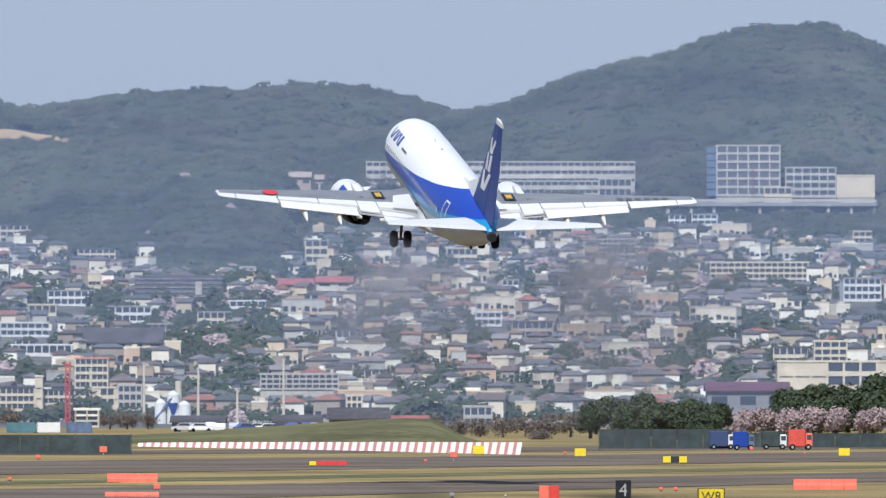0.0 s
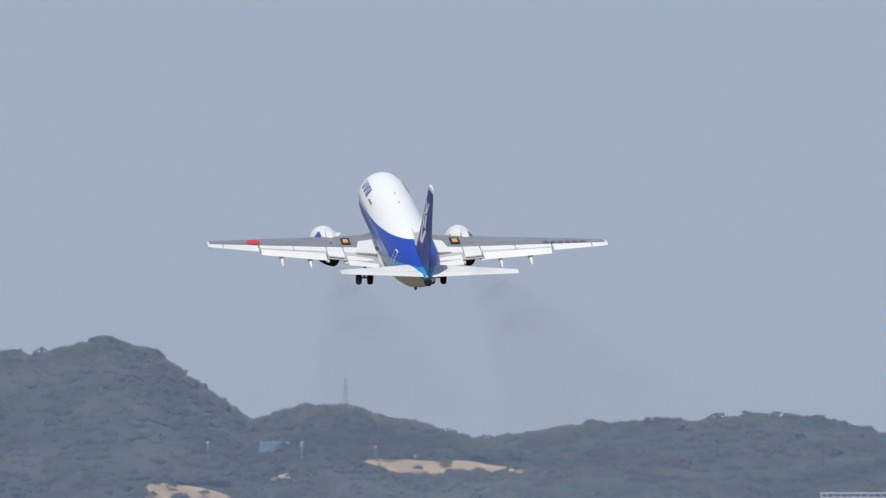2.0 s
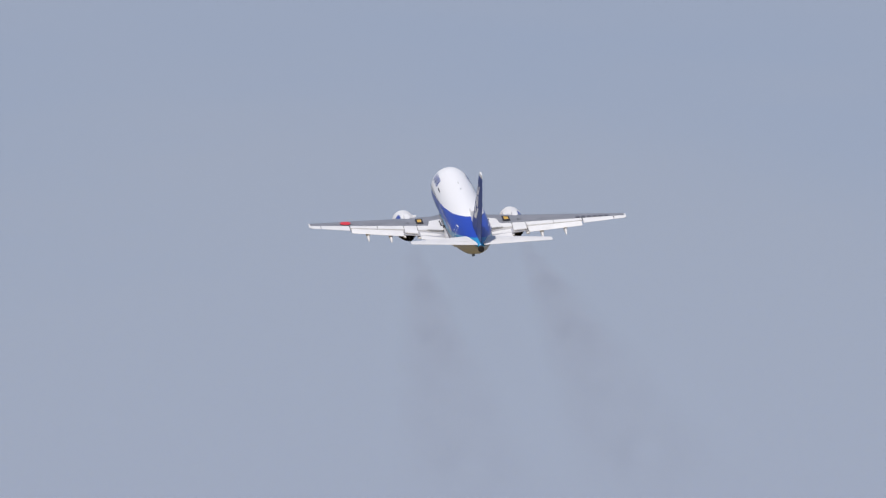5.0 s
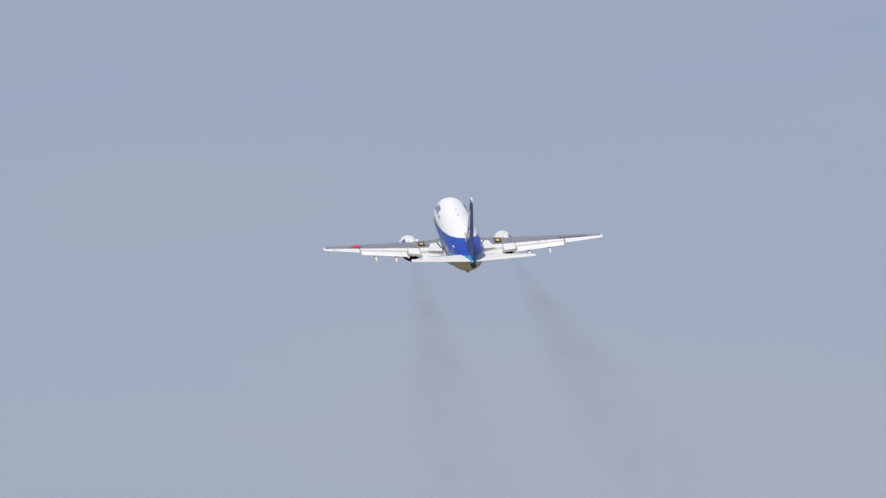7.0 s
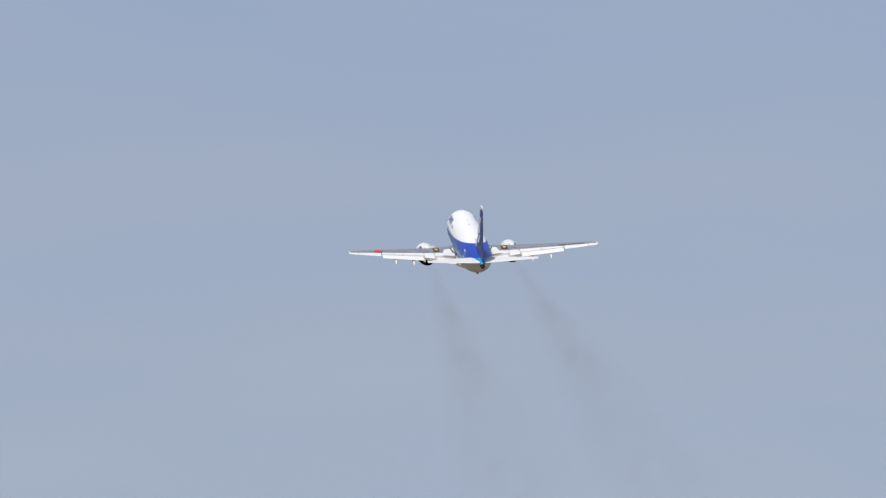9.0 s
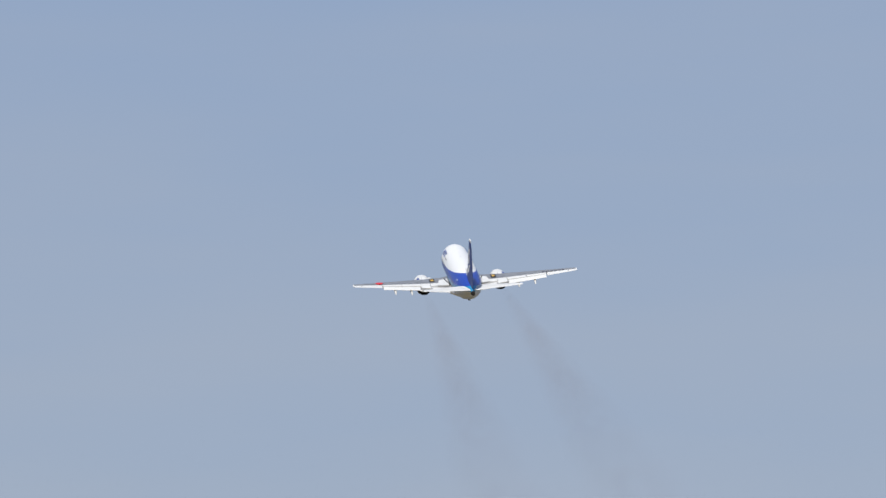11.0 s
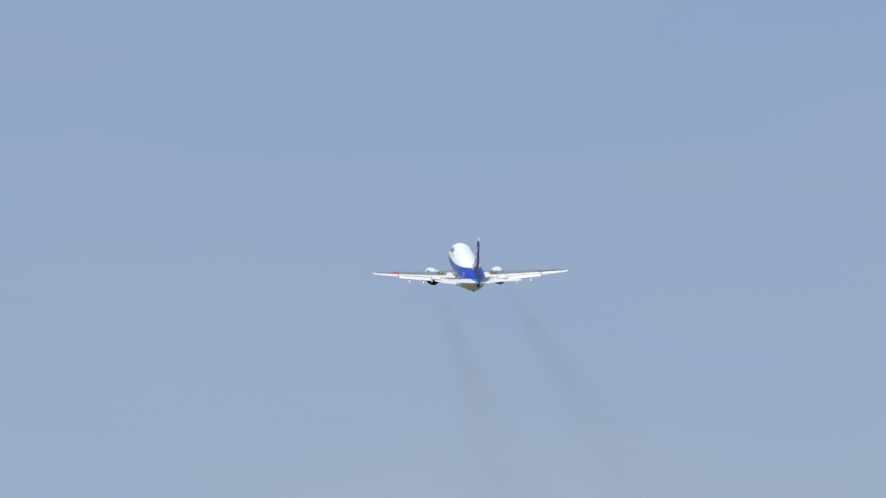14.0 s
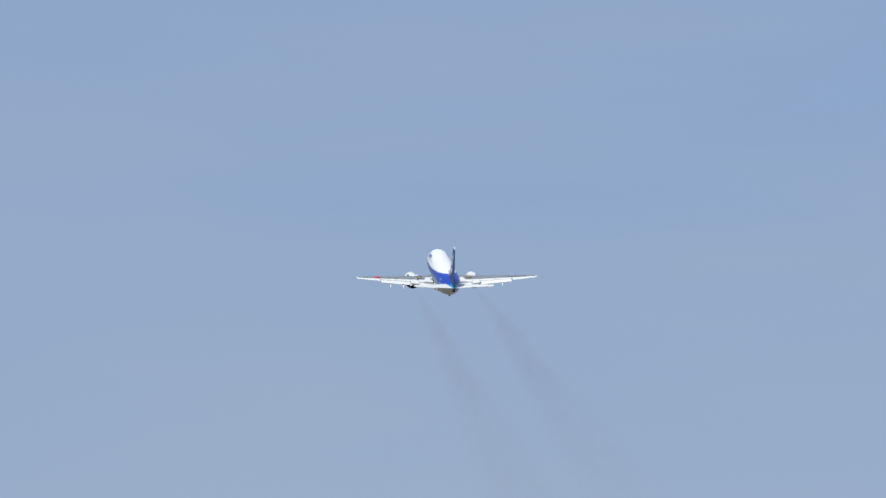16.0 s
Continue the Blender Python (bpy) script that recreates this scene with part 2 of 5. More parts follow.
LEAF = shade("spring_woodland_leaves", [(0.046, 0.060, 0.034), (0.054, 0.063, 0.038), (0.074, 0.068, 0.050), (0.040, 0.056, 0.033), (0.084, 0.074, 0.056), (0.037, 0.051, 0.031), (0.057, 0.068, 0.038)], 0.85, grain=0.12, scale=0.6, stain=0.42, stain_scale=0.016, island=True, spec=0.2, patches=((0.066, 0.062, 0.046), 0.03))
SLOPE = shade("hillside_canopy", (0.055, 0.060, 0.040), 0.9, grain=0.18, scale=0.35, stain=0.42, stain_scale=0.016, spec=0.2, patches=((0.066, 0.062, 0.046), 0.03))


# ---- mesh helpers ----
def part(name, bm, material, parent=None, label="", smooth=False):
    me = bpy.data.meshes.new(name)
    bm.normal_update()
    bm.to_mesh(me)
    bm.free()
    for m in (material if isinstance(material, (list, tuple)) else [material]):
        me.materials.append(m)
    if smooth:
        me.polygons.foreach_set("use_smooth", [True] * len(me.polygons))
    ob = new(name, me)
    ob.parent = parent
    if label:
        ob["label"] = label
    return ob


def box(x, y, z, sx, sy, sz, bm=None, turn=0.0, bevel=0.0, mat=0):
    """A box with its base centre at x, y, z."""
    bm = bm or bmesh.new()
    made = bmesh.ops.create_cube(bm, size=1, matrix=pose(x, y, z + sz / 2, 0, 0, turn) @ Matrix.Diagonal((sx, sy, sz, 1)))
    faces = {f for v in made["verts"] for f in v.link_faces}
    for f in faces:
        f.material_index = mat
    if bevel:
        bmesh.ops.bevel(bm, geom=list({e for f in faces for e in f.edges}), offset=bevel, segments=1, affect="EDGES")
    return bm


def tube(p, q, r0, r1=None, n=12, bm=None, caps=True):
    bm = bm or bmesh.new()
    p, q = Vector(p), Vector(q)
    m = Matrix.Translation((p + q) / 2) @ (q - p).to_track_quat("Z", "Y").to_matrix().to_4x4()
    bmesh.ops.create_cone(bm, cap_ends=caps, segments=n, radius1=r0, radius2=r0 if r1 is None else r1, depth=(q - p).length, matrix=m)
    return bm


def loft(rings, bm=None, close=True, caps=True):
    """Skin over rings of equally many points."""
    bm = bm or bmesh.new()
    rows = [[bm.verts.new(p) for p in ring] for ring in rings]
    k = len(rows[0])
    for a, b in zip(rows, rows[1:]):
        for i in range(k if close else k - 1):
            j = (i + 1) % k
            bm.faces.new((a[i], a[j], b[j], b[i]))
    if caps:
        bm.faces.new(rows[0][::-1])
        bm.faces.new(rows[-1])
    bmesh.ops.recalc_face_normals(bm, faces=bm.faces)
    return bm


def sight(a, b, d):
    """The place d metres ahead at bearing a and height b over eye level, both in 1/20190 radian."""
    return Vector((d * a / 20190, d, 5 + d * b / 20190))


# ---- the land: flat airfield, rising town, wooded hills, as one sheet ----
FRONT = [(-1400, 120), (-1100, 82), (-964, 46), (-847, 30), (-737, 40), (-619, 14), (-537, 38), (-467, 90), (-367, 163), (-293, 142), (-236, 130), (-173, 136), (-93, 155), (-33, 172), (60, 200), (150, 225), (300, 245), (450, 262), (600, 262), (700, 235), (795, 200), (880, 186), (980, 151), (1080, 114), (1180, 95), (1260, 66), (1300, 54), (1380, 49), (1460, 48), (1520, 67), (1568, 88), (1700, 150), (1900, 220)]
REAR = [(-150, 330), (-60, 240), (0, 205), (80, 188), (180, 170), (300, 162), (420, 160), (540, 150), (640, 155), (720, 170), (800, 200), (900, 260), (1000, 330)]
TOWN_START, TOWN_END, RIDGE, FAR_RIDGE = 3200.0, 4230.0, 4620.0, 4830.0


def smooth(x):
    x = min(1.0, max(0.0, x))
    return x * x * (3 - 2 * x)


def town_edge(a):
    """How far back the houses reach, by bearing a."""
    return float(np.interp(a, [-1400, -20, 60, 100, 250, 300, 500, 545, 1200], [4225, 4225, 4150, 4080, 4080, 3940, 3940, 4230, 4230]))


def land(a, d):
    """Height of the ground at bearing a (1/20190 radian) and d metres ahead."""
    if d < 1250:
        return 0.0
    z = 0.0
    if d > TOWN_START:
        z = 0.0642 * (min(d, TOWN_END) - TOWN_START)
        z += 2.2 * noise.noise((a * 0.004, d * 0.004, 0)) * smooth((d - TOWN_START) / 300)
    if d > 3800:
        low = 0.0642 * (TOWN_END - TOWN_START)
        crest = lambda rows, dist: 5 + dist * (710 - float(np.interp(a, [r[0] for r in rows], [r[1] for r in rows])) - 17) / 20190
        start = town_edge(a) - 40
        up = (d - start) / (RIDGE - start)
        front = (crest(FRONT, RIDGE) - low) * (smooth(up) if d < RIDGE else 1 - 0.75 * smooth((d - RIDGE) / 250))
        front += 6 * noise.noise((a * 0.006, d * 0.006, 3)) * smooth(up * 2) * (1 - smooth((d - RIDGE + 150) / 150))
        rear = (crest(REAR, FAR_RIDGE) - low) * (smooth((d - 4500) / (FAR_RIDGE - 4500)) if d < FAR_RIDGE else 1 - 0.6 * smooth((d - FAR_RIDGE) / 150))
        z += max(0.0, front if d > start else 0.0, rear if -150 < a - 784 < 216 or rear > 0 else 0.0)
    return z


def build_ground():
    bearings = [-66000, -40000, -24000, -14000, -8000, -5200, -3600, -2900] + list(range(-2400, 1301, 24)) + [1600, 2200, 3600, 5200, 8000, 14000, 24000, 40000, 66000]
    depths = [-4900, -2500, -600, 20, 300, 560, 700, 900, 1100, 1400, 1700, 2100, 2500, 2650] + list(range(2700, 4980, 28))
    verts, faces = [], []
    for d in depths:
        for a in bearings:
            dd = max(d, 1500.0)
            verts.append((dd * a / 20190, d, land(a + 784, d) if d > 0 else 0.0))
    w = len(bearings)
    for i in range(len(depths) - 1):
        for j in range(w - 1):
            faces.append((i * w + j, i * w + j + 1, (i + 1) * w + j + 1, (i + 1) * w + j))
    me = bpy.data.meshes.new("ground")
    me.from_pydata(verts, [], faces)
    me.materials.append(GRASS)
    me.materials.append(SLOPE)
    me.materials.append(TOWN_GROUND)
    for p in me.polygons:
        p.use_smooth = True
        d = p.center.y
        if d > 1900:
            a = p.center.x / d * 20190 + 784
            p.material_index = 2 if d < town_edge(a) else 1
    return tagged(new("ground", me), "airfield grass, town ground and wooded slopes", "ground", kind="structure")


GRASS = shade("dry_spring_grass", (0.275, 0.205, 0.088), 0.95, grain=0.25, scale=2.0, stain=0.45, stain_scale=0.045, bump=0.4, spec=0.12)
TOWN_GROUND = shade("gardens_and_lanes", (0.125, 0.118, 0.098), 0.9, grain=0.35, scale=0.12, stain=0.25, stain_scale=0.02)
build_ground()


def leafy_crowns(name, spots, material, label, category, seed, leaves=84):
    """Many loose tree crowns, each a dome of small leaf clumps that face outwards and up, as one mesh. spots: x, y, z of the base, radius, height."""
    rng = np.random.default_rng(seed)
    S = np.repeat(np.array(spots), leaves, axis=0)
    m = len(S)
    u = rng.normal(0, 1, (m, 3))
    u[:, 2] = np.abs(u[:, 2]) * 1.1 - 0.25
    u /= np.linalg.norm(u, axis=1, keepdims=True)
    lump = np.repeat(rng.normal(0, 1, (len(spots), 3)), leaves, axis=0)
    reach = rng.uniform(0.72, 1.08, (m, 1)) * (1 + 0.16 * np.sin(2.4 * (u * lump).sum(1, keepdims=True) * 2))
    mid = S[:, :3] + u * reach * np.stack([S[:, 3], S[:, 3], S[:, 4] * 0.62], 1) + np.stack([0 * S[:, 3], 0 * S[:, 3], S[:, 4] * 0.38], 1)
    nrm = u * 0.55 + np.array([0, -0.55, 0.6]) + rng.normal(0, 0.2, (m, 3))
    nrm /= np.linalg.norm(nrm, axis=1, keepdims=True)
    t1 = np.cross(nrm, rng.normal(0, 1, (m, 3)))
    t1 /= np.linalg.norm(t1, axis=1, keepdims=True)
    t2 = np.cross(nrm, t1)
    size = S[:, 3:4] * rng.uniform(0.18, 0.33, (m, 1))
    V = np.stack([mid + size * (math.cos(k) * t1 + math.sin(k) * t2) for k in (0.0, 2.0, 4.2)], 1).reshape(-1, 3)
    me = bpy.data.meshes.new(name)
    me.vertices.add(len(V)), me.loops.add(len(V)), me.polygons.add(m)
    me.vertices.foreach_set("co", V.ravel())
    me.loops.foreach_set("vertex_index", np.arange(len(V)))
    me.polygons.foreach_set("loop_start", np.arange(0, len(V), 3))
    me.update(calc_edges=True)
    me.materials.append(material)
    return tagged(new(name, me), label, category, kind="stuff")


def in_field(a, d, pad=0):
    """The bare fields and quarries on the slopes."""
    z = land(a, d)
    y = 710 - (z - 5) / d * 20190
    return any(x0 - pad < a < x1 + pad and y0 - pad < y < y1 + pad for x0, x1, y0, y1 in FIELDS)


FIELDS = [(-180, 145, 228, 262), (-555, -390, 270, 325), (-330, -290, 255, 265)]


def build_woods():
    rnd = random.Random(4)
    spots, pale = [], []
    for i in range(14500):
        a = rnd.uniform(-1250, 1680)
        start = town_edge(a)
        d = rnd.uniform(start - 20, 4850)
        if 4640 < d < 4700 or (in_field(a, d, -3) and rnd.random() < 0.86):
            continue
        if d >= 4700 and not -60 < a < 860:
            continue
        z = land(a, d)
        y = 710 - (z - 5) / d * 20190
        if (d < 4575 or 4650 < d < 4790) and rnd.random() < 0.28:
            continue
        if (635 < a < 1130 and 4298 < d < 4336) or (1172 < a < 1556 and 4262 < d < 4322):
            continue
        r = rnd.uniform(1.7, 3.6) * (1.45 if d > 4560 and rnd.random() < 0.3 else 1.0)
        (pale if rnd.random() < 0.012 and d < 4300 else spots).append((d * (a - 784) / 20190, d, z + CANOPY - (0.42 if d < 4575 or 4650 < d < 4790 else 0.55) * r, r, r * rnd.uniform(0.8, 1.3)))
    for low, high in ((-200, 165), (-575, -370)):      # trees along the edges of the fields
        for _ in range(9000):
            a, d = rnd.uniform(low, high), rnd.uniform(4150, 4560)
            if in_field(a, d, 6) and not in_field(a, d, -1) and rnd.random() < 0.6:
                r = rnd.uniform(1.3, 2.4)
                spots.append((d * (a - 784) / 20190, d, land(a, d) - 0.3, r, r * rnd.uniform(1.0, 1.5)))
    for _ in range(330):      # trees below the school, their tops at the level of its lower floors
        a, d = rnd.uniform(630, 1190), rnd.uniform(4276, 4304)
        level = (rnd.uniform(318, 336) if a < 790 else rnd.uniform(338, 356) if a < 1050 else rnd.uniform(352, 366)) if a < 1126 else rnd.uniform(318, 350)
        tall = max(3.0, 5 + d * (710 - level) / 20190 - land(a, d))
        spots.append((d * (a - 784) / 20190, d, land(a, d), min(3.4, tall * 0.45), tall))
    for a, d, tall in [(rnd.uniform(1175, 1560), rnd.uniform(4244, 4258), rnd.uniform(3.0, 5.5)) for _ in range(60)]:
        spots.append((d * (a - 784) / 20190, d, land(a, d), tall * 0.5, tall))
    leafy_crowns("hillside_woods", spots, LEAF, "dense dark green and bare grey woods on the hills", "woods", 1)
    leafy_crowns("hillside_cherry_trees", pale, CHERRY, "pale pink cherry trees in bloom among the woods", "trees", 2)


def build_canopy():
    """The closed canopy of the woods: one uneven sheet above the slope, broken up by single crowns."""
    cols = list(range(-1260, 1690, 7))
    verts, faces, keep = [], [], []
    depths = [3920 + 2.8 * k for k in range(257)] + [4640 + 3.5 * k for k in range(63)]
    for d in depths:
        for a in cols:
            x = d * (a - 784) / 20190
            near = noise.voronoi((x * 0.17 + 0.25 * noise.noise((x * 0.5, d * 0.3, 5)), d * 0.125, 0.5))[0][0]
            lift = CANOPY - 1.1 + 1.7 * math.sqrt(max(0.0, 1 - min(1.0, near * 1.15) ** 2)) + 0.9 * noise.noise((x * 0.08, d * 0.05, 1)) + 0.5 * noise.noise((x * 0.5, d * 0.3, 2))
            inside = d > town_edge(a) - 10 and not (a < 150 and in_field(a, d)) and not (635 < a < 1130 and 4300 < d < 4336) and not (1172 < a < 1556 and 4262 < d < 4322)
            if inside and a < 170 and in_field(a, d, 7):
                lift *= 0.35
            verts.append((x, d, land(a, d) + (lift if inside else -0.6)))
            keep.append(inside)
    w = len(cols)
    for i in range(len(depths) - 1):
        for j in range(w - 1):
            q = (i * w + j, i * w + j + 1, (i + 1) * w + j + 1, (i + 1) * w + j)
            if any(keep[k] for k in q):
                faces.append(q)
    me = bpy.data.meshes.new("woodland_canopy")
    me.from_pydata(verts, [], faces)
    me.materials.append(SLOPE)
    me.polygons.foreach_set("use_smooth", [True] * len(me.polygons))
    tagged(new("woodland_canopy", me), "closed grey-green canopy of the hillside woods", "woods", kind="stuff")


CANOPY = 2.2
CHERRY = shade("cherry_blossom", [(0.36, 0.27, 0.27), (0.28, 0.22, 0.215), (0.42, 0.33, 0.32)], 0.85, grain=0.2, scale=0.8, island=True, spec=0.2)
build_woods()
build_canopy()


# ---- the airliner ----
AIRFOIL = [(1.0, 0.0), (0.8, 0.28), (0.55, 0.5), (0.3, 0.6), (0.12, 0.48), (0.03, 0.25), (0.0, 0.0), (0.03, -0.2), (0.12, -0.32), (0.3, -0.4), (0.55, -0.34), (0.8, -0.16)]


def panel(sections, first=0.0, last=1.0, sink=0.0, twist=0.0):
    """A lifting surface through sections (x, y of the front edge, chord, z, thickness), from a first to a last part of the chord."""
    def at(sec, f, side):
        x, y, c, z, th = sec
        up = [(q[0], q[1]) for q in AIRFOIL[:7]][::-1]
        lo = [(q[0], q[1]) for q in [AIRFOIL[0]] + AIRFOIL[:5:-1]][::-1]
        pts = up if side else sorted(lo)
        fs, hs = zip(*sorted(pts))
        return Vector((x, y - f * c, z - sink * f + twist * f * c + th * float(np.interp(f, fs, hs))))
    fr = [first + (last - first) * k / 7 for k in range(8)]
    if first == 0:
        fr = [0, 0.02, 0.08, 0.2, 0.35, 0.5, 0.7 * last, last]
    rings = []
    for s in sections:
        low = [at(s, f, False) - Vector((0, 0, 0.02)) for f in fr]
        rings.append([at(s, f, True) for f in fr[::-1]] + (low[1:] if first == 0 else low))
    return loft(rings)


def mirror(sections):
    return [(-s[0], *s[1:]) for s in sections]


def cut(sections, x):
    """The wing's section at a span x."""
    xs = [s[0] for s in sections]
    return tuple(float(np.interp(x, xs, [s[k] for s in sections])) for k in range(5))


WING = [(1.5, 4.3, 8.0, -1.25, 1.0), (2.6, 3.1, 6.9, -1.13, 0.85), (5.0, 1.95, 5.4, -0.88, 0.6), (10.6, -1.0, 3.2, -0.2, 0.34), (14.3, -3.45, 1.6, 0.36, 0.18)]
STAB = [(0.3, -11.6, 4.2, 0.72, 0.38), (3.0, -13.35, 2.9, 1.03, 0.23), (6.35, -15.6, 1.3, 1.43, 0.10)]
FIN = [(0.0, -9.8, 6.1, 1.2), (0.0, -11.2, 5.1, 2.6), (0.0, -13.0, 3.95, 4.6), (0.0, -15.2, 2.0, 7.35)]


def fuselage_rings():
    stations = SECTIONS
    fine = []
    for a, b in zip(stations, stations[1:]):
        steps = max(1, int(abs(a[0] - b[0]) / 1.1))
        fine += [tuple(a[k] + (b[k] - a[k]) * i / steps for k in range(4)) for i in range(steps)]
    fine.append(stations[-1])
    return [[(w * math.cos(u), y, z + h * math.sin(u)) for u in (2 * math.pi * i / 40 for i in range(40))] for y, w, h, z in fine]


def skin(x_sign, y, z):
    """A place on the constant part of the fuselage's side at height z."""
    return Vector((x_sign * 1.885 * math.sqrt(max(0.0, 1 - (z / 2.005) ** 2)), y, z))


SECTIONS = [(14.1, 0.03, 0.03, -0.55), (13.9, 0.38, 0.36, -0.52), (13.4, 0.78, 0.78, -0.42), (12.7, 1.15, 1.2, -0.29), (11.8, 1.46, 1.56, -0.11), (10.7, 1.70, 1.83, -0.03), (9.4, 1.84, 1.98, 0), (7, 1.88, 2.0, 0), (-5.5, 1.88, 2.0, 0), (-7.5, 1.84, 1.9, 0.06), (-9.5, 1.68, 1.68, 0.2), (-11.5, 1.36, 1.36, 0.4), (-13.2, 0.98, 1.02, 0.58), (-14.6, 0.60, 0.68, 0.68), (-15.4, 0.36, 0.42, 0.66), (-15.7, 0.27, 0.3, 0.62)]


def decal(side, y0, y1, z0, z1, lean, bm=None):
    """A painted strip on the fuselage's side, bent to it."""
    bm = bm or bmesh.new()
    ys = [q[0] for q in SECTIONS][::-1]

    def on(y, z):
        w, h, c = (float(np.interp(y, ys, [q[k] for q in SECTIONS][::-1])) for k in (1, 2, 3))
        s = max(-1.0, min(1.0, (z - c) / h))
        nx, nz = math.sqrt(1 - s * s), s
        return Vector((side * (w * nx + 0.018 * nx), y, z + 0.018 * nz))
    rows = []
    for k in range(6):
        z = z0 + (z1 - z0) * k / 5
        sh = lean * (k / 5 - 0.5)
        rows.append([bm.verts.new(on(y0 + sh, z)), bm.verts.new(on(y1 + sh, z))])
    for a, b in zip(rows, rows[1:]):
        bm.faces.new((a[0], a[1], b[1], b[0]))
    return bm


def patch(points, lift=0.012):
    """A thin painted panel through points in order, with its own thickness."""
    bm = bmesh.new()
    f = bm.faces.new([bm.verts.new(p) for p in points])
    bm.normal_update()
    bmesh.ops.solidify(bm, geom=[f], thickness=lift)
    return bm


def build_airliner():
    plane = tagged(new("airliner"), "white airliner with a blue sweep and tail, climbing after take-off", "airplane")
    body = part("fuselage", loft(fuselage_rings()), FUSELAGE, plane, "white, dark blue and light blue painted fuselage, grey belly", True)
    # cabin windows and doors along both sides
    for side in (-1, 1):
        for i in range(34):
            y = 9.6 - i * 0.53
            if abs(y - 1.2) < 0.3:
                continue
            p = skin(side, y, 0.38)
            nrm = Vector((side, 0, 0.1)).normalized()
            bm = bmesh.new()
            bmesh.ops.create_circle(bm, cap_ends=True, segments=8, radius=0.17, matrix=Matrix.Translation(p + nrm * 0.01) @ nrm.to_track_quat("Z", "Y").to_matrix().to_4x4() @ Matrix.Diagonal((0.75, 1.15, 1, 1)))
            part("cabin_window", bm, PANE, body)
        frame_bm = bmesh.new()
        for y0, y1, z0, z1 in ((-9.65, -9.57, -0.55, 1.1), (-8.83, -8.75, -0.55, 1.1), (-9.65, -8.75, 1.1, 1.18)):
            decal(side, y0, y1, z0, z1, 0, frame_bm)
        part("door", frame_bm, WHITE, body, "white outlined cabin door")
        # airline mark by the nose: plain slanted bars
        for y0, w, lean in ((9.55, 0.26, 0.35), (9.05, 0.26, -0.3), (8.45, 0.26, 0.0), (8.05, 0.26, -0.3), (7.5, 0.26, 0.35), (7.0, 0.42, 0.1)):
            part("emblem_bar", decal(side, y0 - w, y0, 0.95, 1.5, lean), BLUE, body)
        for k in range(6):
            part("lettering_bar", decal(side, 5.6 - k * 0.26 - 0.17, 5.6 - k * 0.26, 1.0, 1.13, 0), GREY_INK, body)
    part("roof_antenna", box(0, 3.4, 1.98, 0.04, 0.4, 0.22, bevel=0.01), WHITE, body)
    part("roof_beacon", tube((0, 1.1, 1.98), (0, 1.1, 2.10), 0.08, 0.04), METAL, body)
    part("belly_antenna", box(0.1, -9.0, -1.72, 0.05, 0.3, 0.26), BLACK, body)
    part("tail_skid", box(-0.2, -10.6, -1.35, 0.12, 0.5, 0.22, bevel=0.03), BLACK, body)
    part("exhaust_outlet", tube((0, -15.5, 0.62), (0, -15.95, 0.56), 0.31, 0.27, 16), BLACK, body, "sooty black auxiliary exhaust")
    bm = bmesh.new()
    rings = []
    for y, w, h in ((6.0, 0.4, 0.1), (4.8, 1.7, 0.5), (2.5, 2.15, 0.8), (-2.5, 2.15, 0.8), (-5.0, 1.5, 0.5), (-6.3, 0.4, 0.1)):
        rings.append([(w * math.cos(u), y, -1.55 + h * math.sin(u)) for u in (2 * math.pi * i / 24 for i in range(24))])
    part("wing_fairing", loft(rings, bm), shade("belly_grey_paint", (0.46, 0.46, 0.46), 0.4, stain=0.15, stain_scale=0.8), body, "grey belly fairing", True)

    for side, sections in ((-1, mirror(WING)), (1, WING)):
        wing = part("wing", panel(sections, 0, 0.62), WING_GREY, plane, "grey coated wing with white flaps")
        slice_of = lambda x: ((lambda s: (side * s[0], *s[1:]))(cut(WING, x)))
        # leading edge slats
        for x0, x1 in ((5.7, 8.6), (8.66, 11.6), (11.66, 14.2)):
            s = []
            for x in (x0, x1):
                sx, y, c, z, th = slice_of(x)
                s.append((sx, y + 0.22, 0.42, z - 0.10, th * 0.6))
            part("slat", panel(s), SLAT, wing, "dull metal slat")
        # spoiler and trailing panels, white
        for nm, x0, x1, f0, f1 in (("spoiler", 2.0, 4.3, 0.63, 0.80), ("spoiler", 5.6, 8.0, 0.63, 0.80), ("spoiler", 8.06, 10.55, 0.63, 0.80), ("aileron", 10.65, 13.3, 0.63, 1.0), ("wing_end", 13.36, 14.25, 0.63, 1.0), ("gate", 4.36, 5.54, 0.63, 0.95)):
            part(nm, panel([slice_of(x0), slice_of(x1)], f0, f1), WHITE, wing, "white painted panel")
        for x0, x1 in ((1.95, 5.6), (5.66, 10.5)):
            s = [(lambda q: (q[0], q[1], q[2], q[3] - 0.16, q[4] * 0.9))(slice_of(x)) for x in (x0, x1)]
            part("flap_cove", panel(s, 0.60, 0.97), COVE, wing)
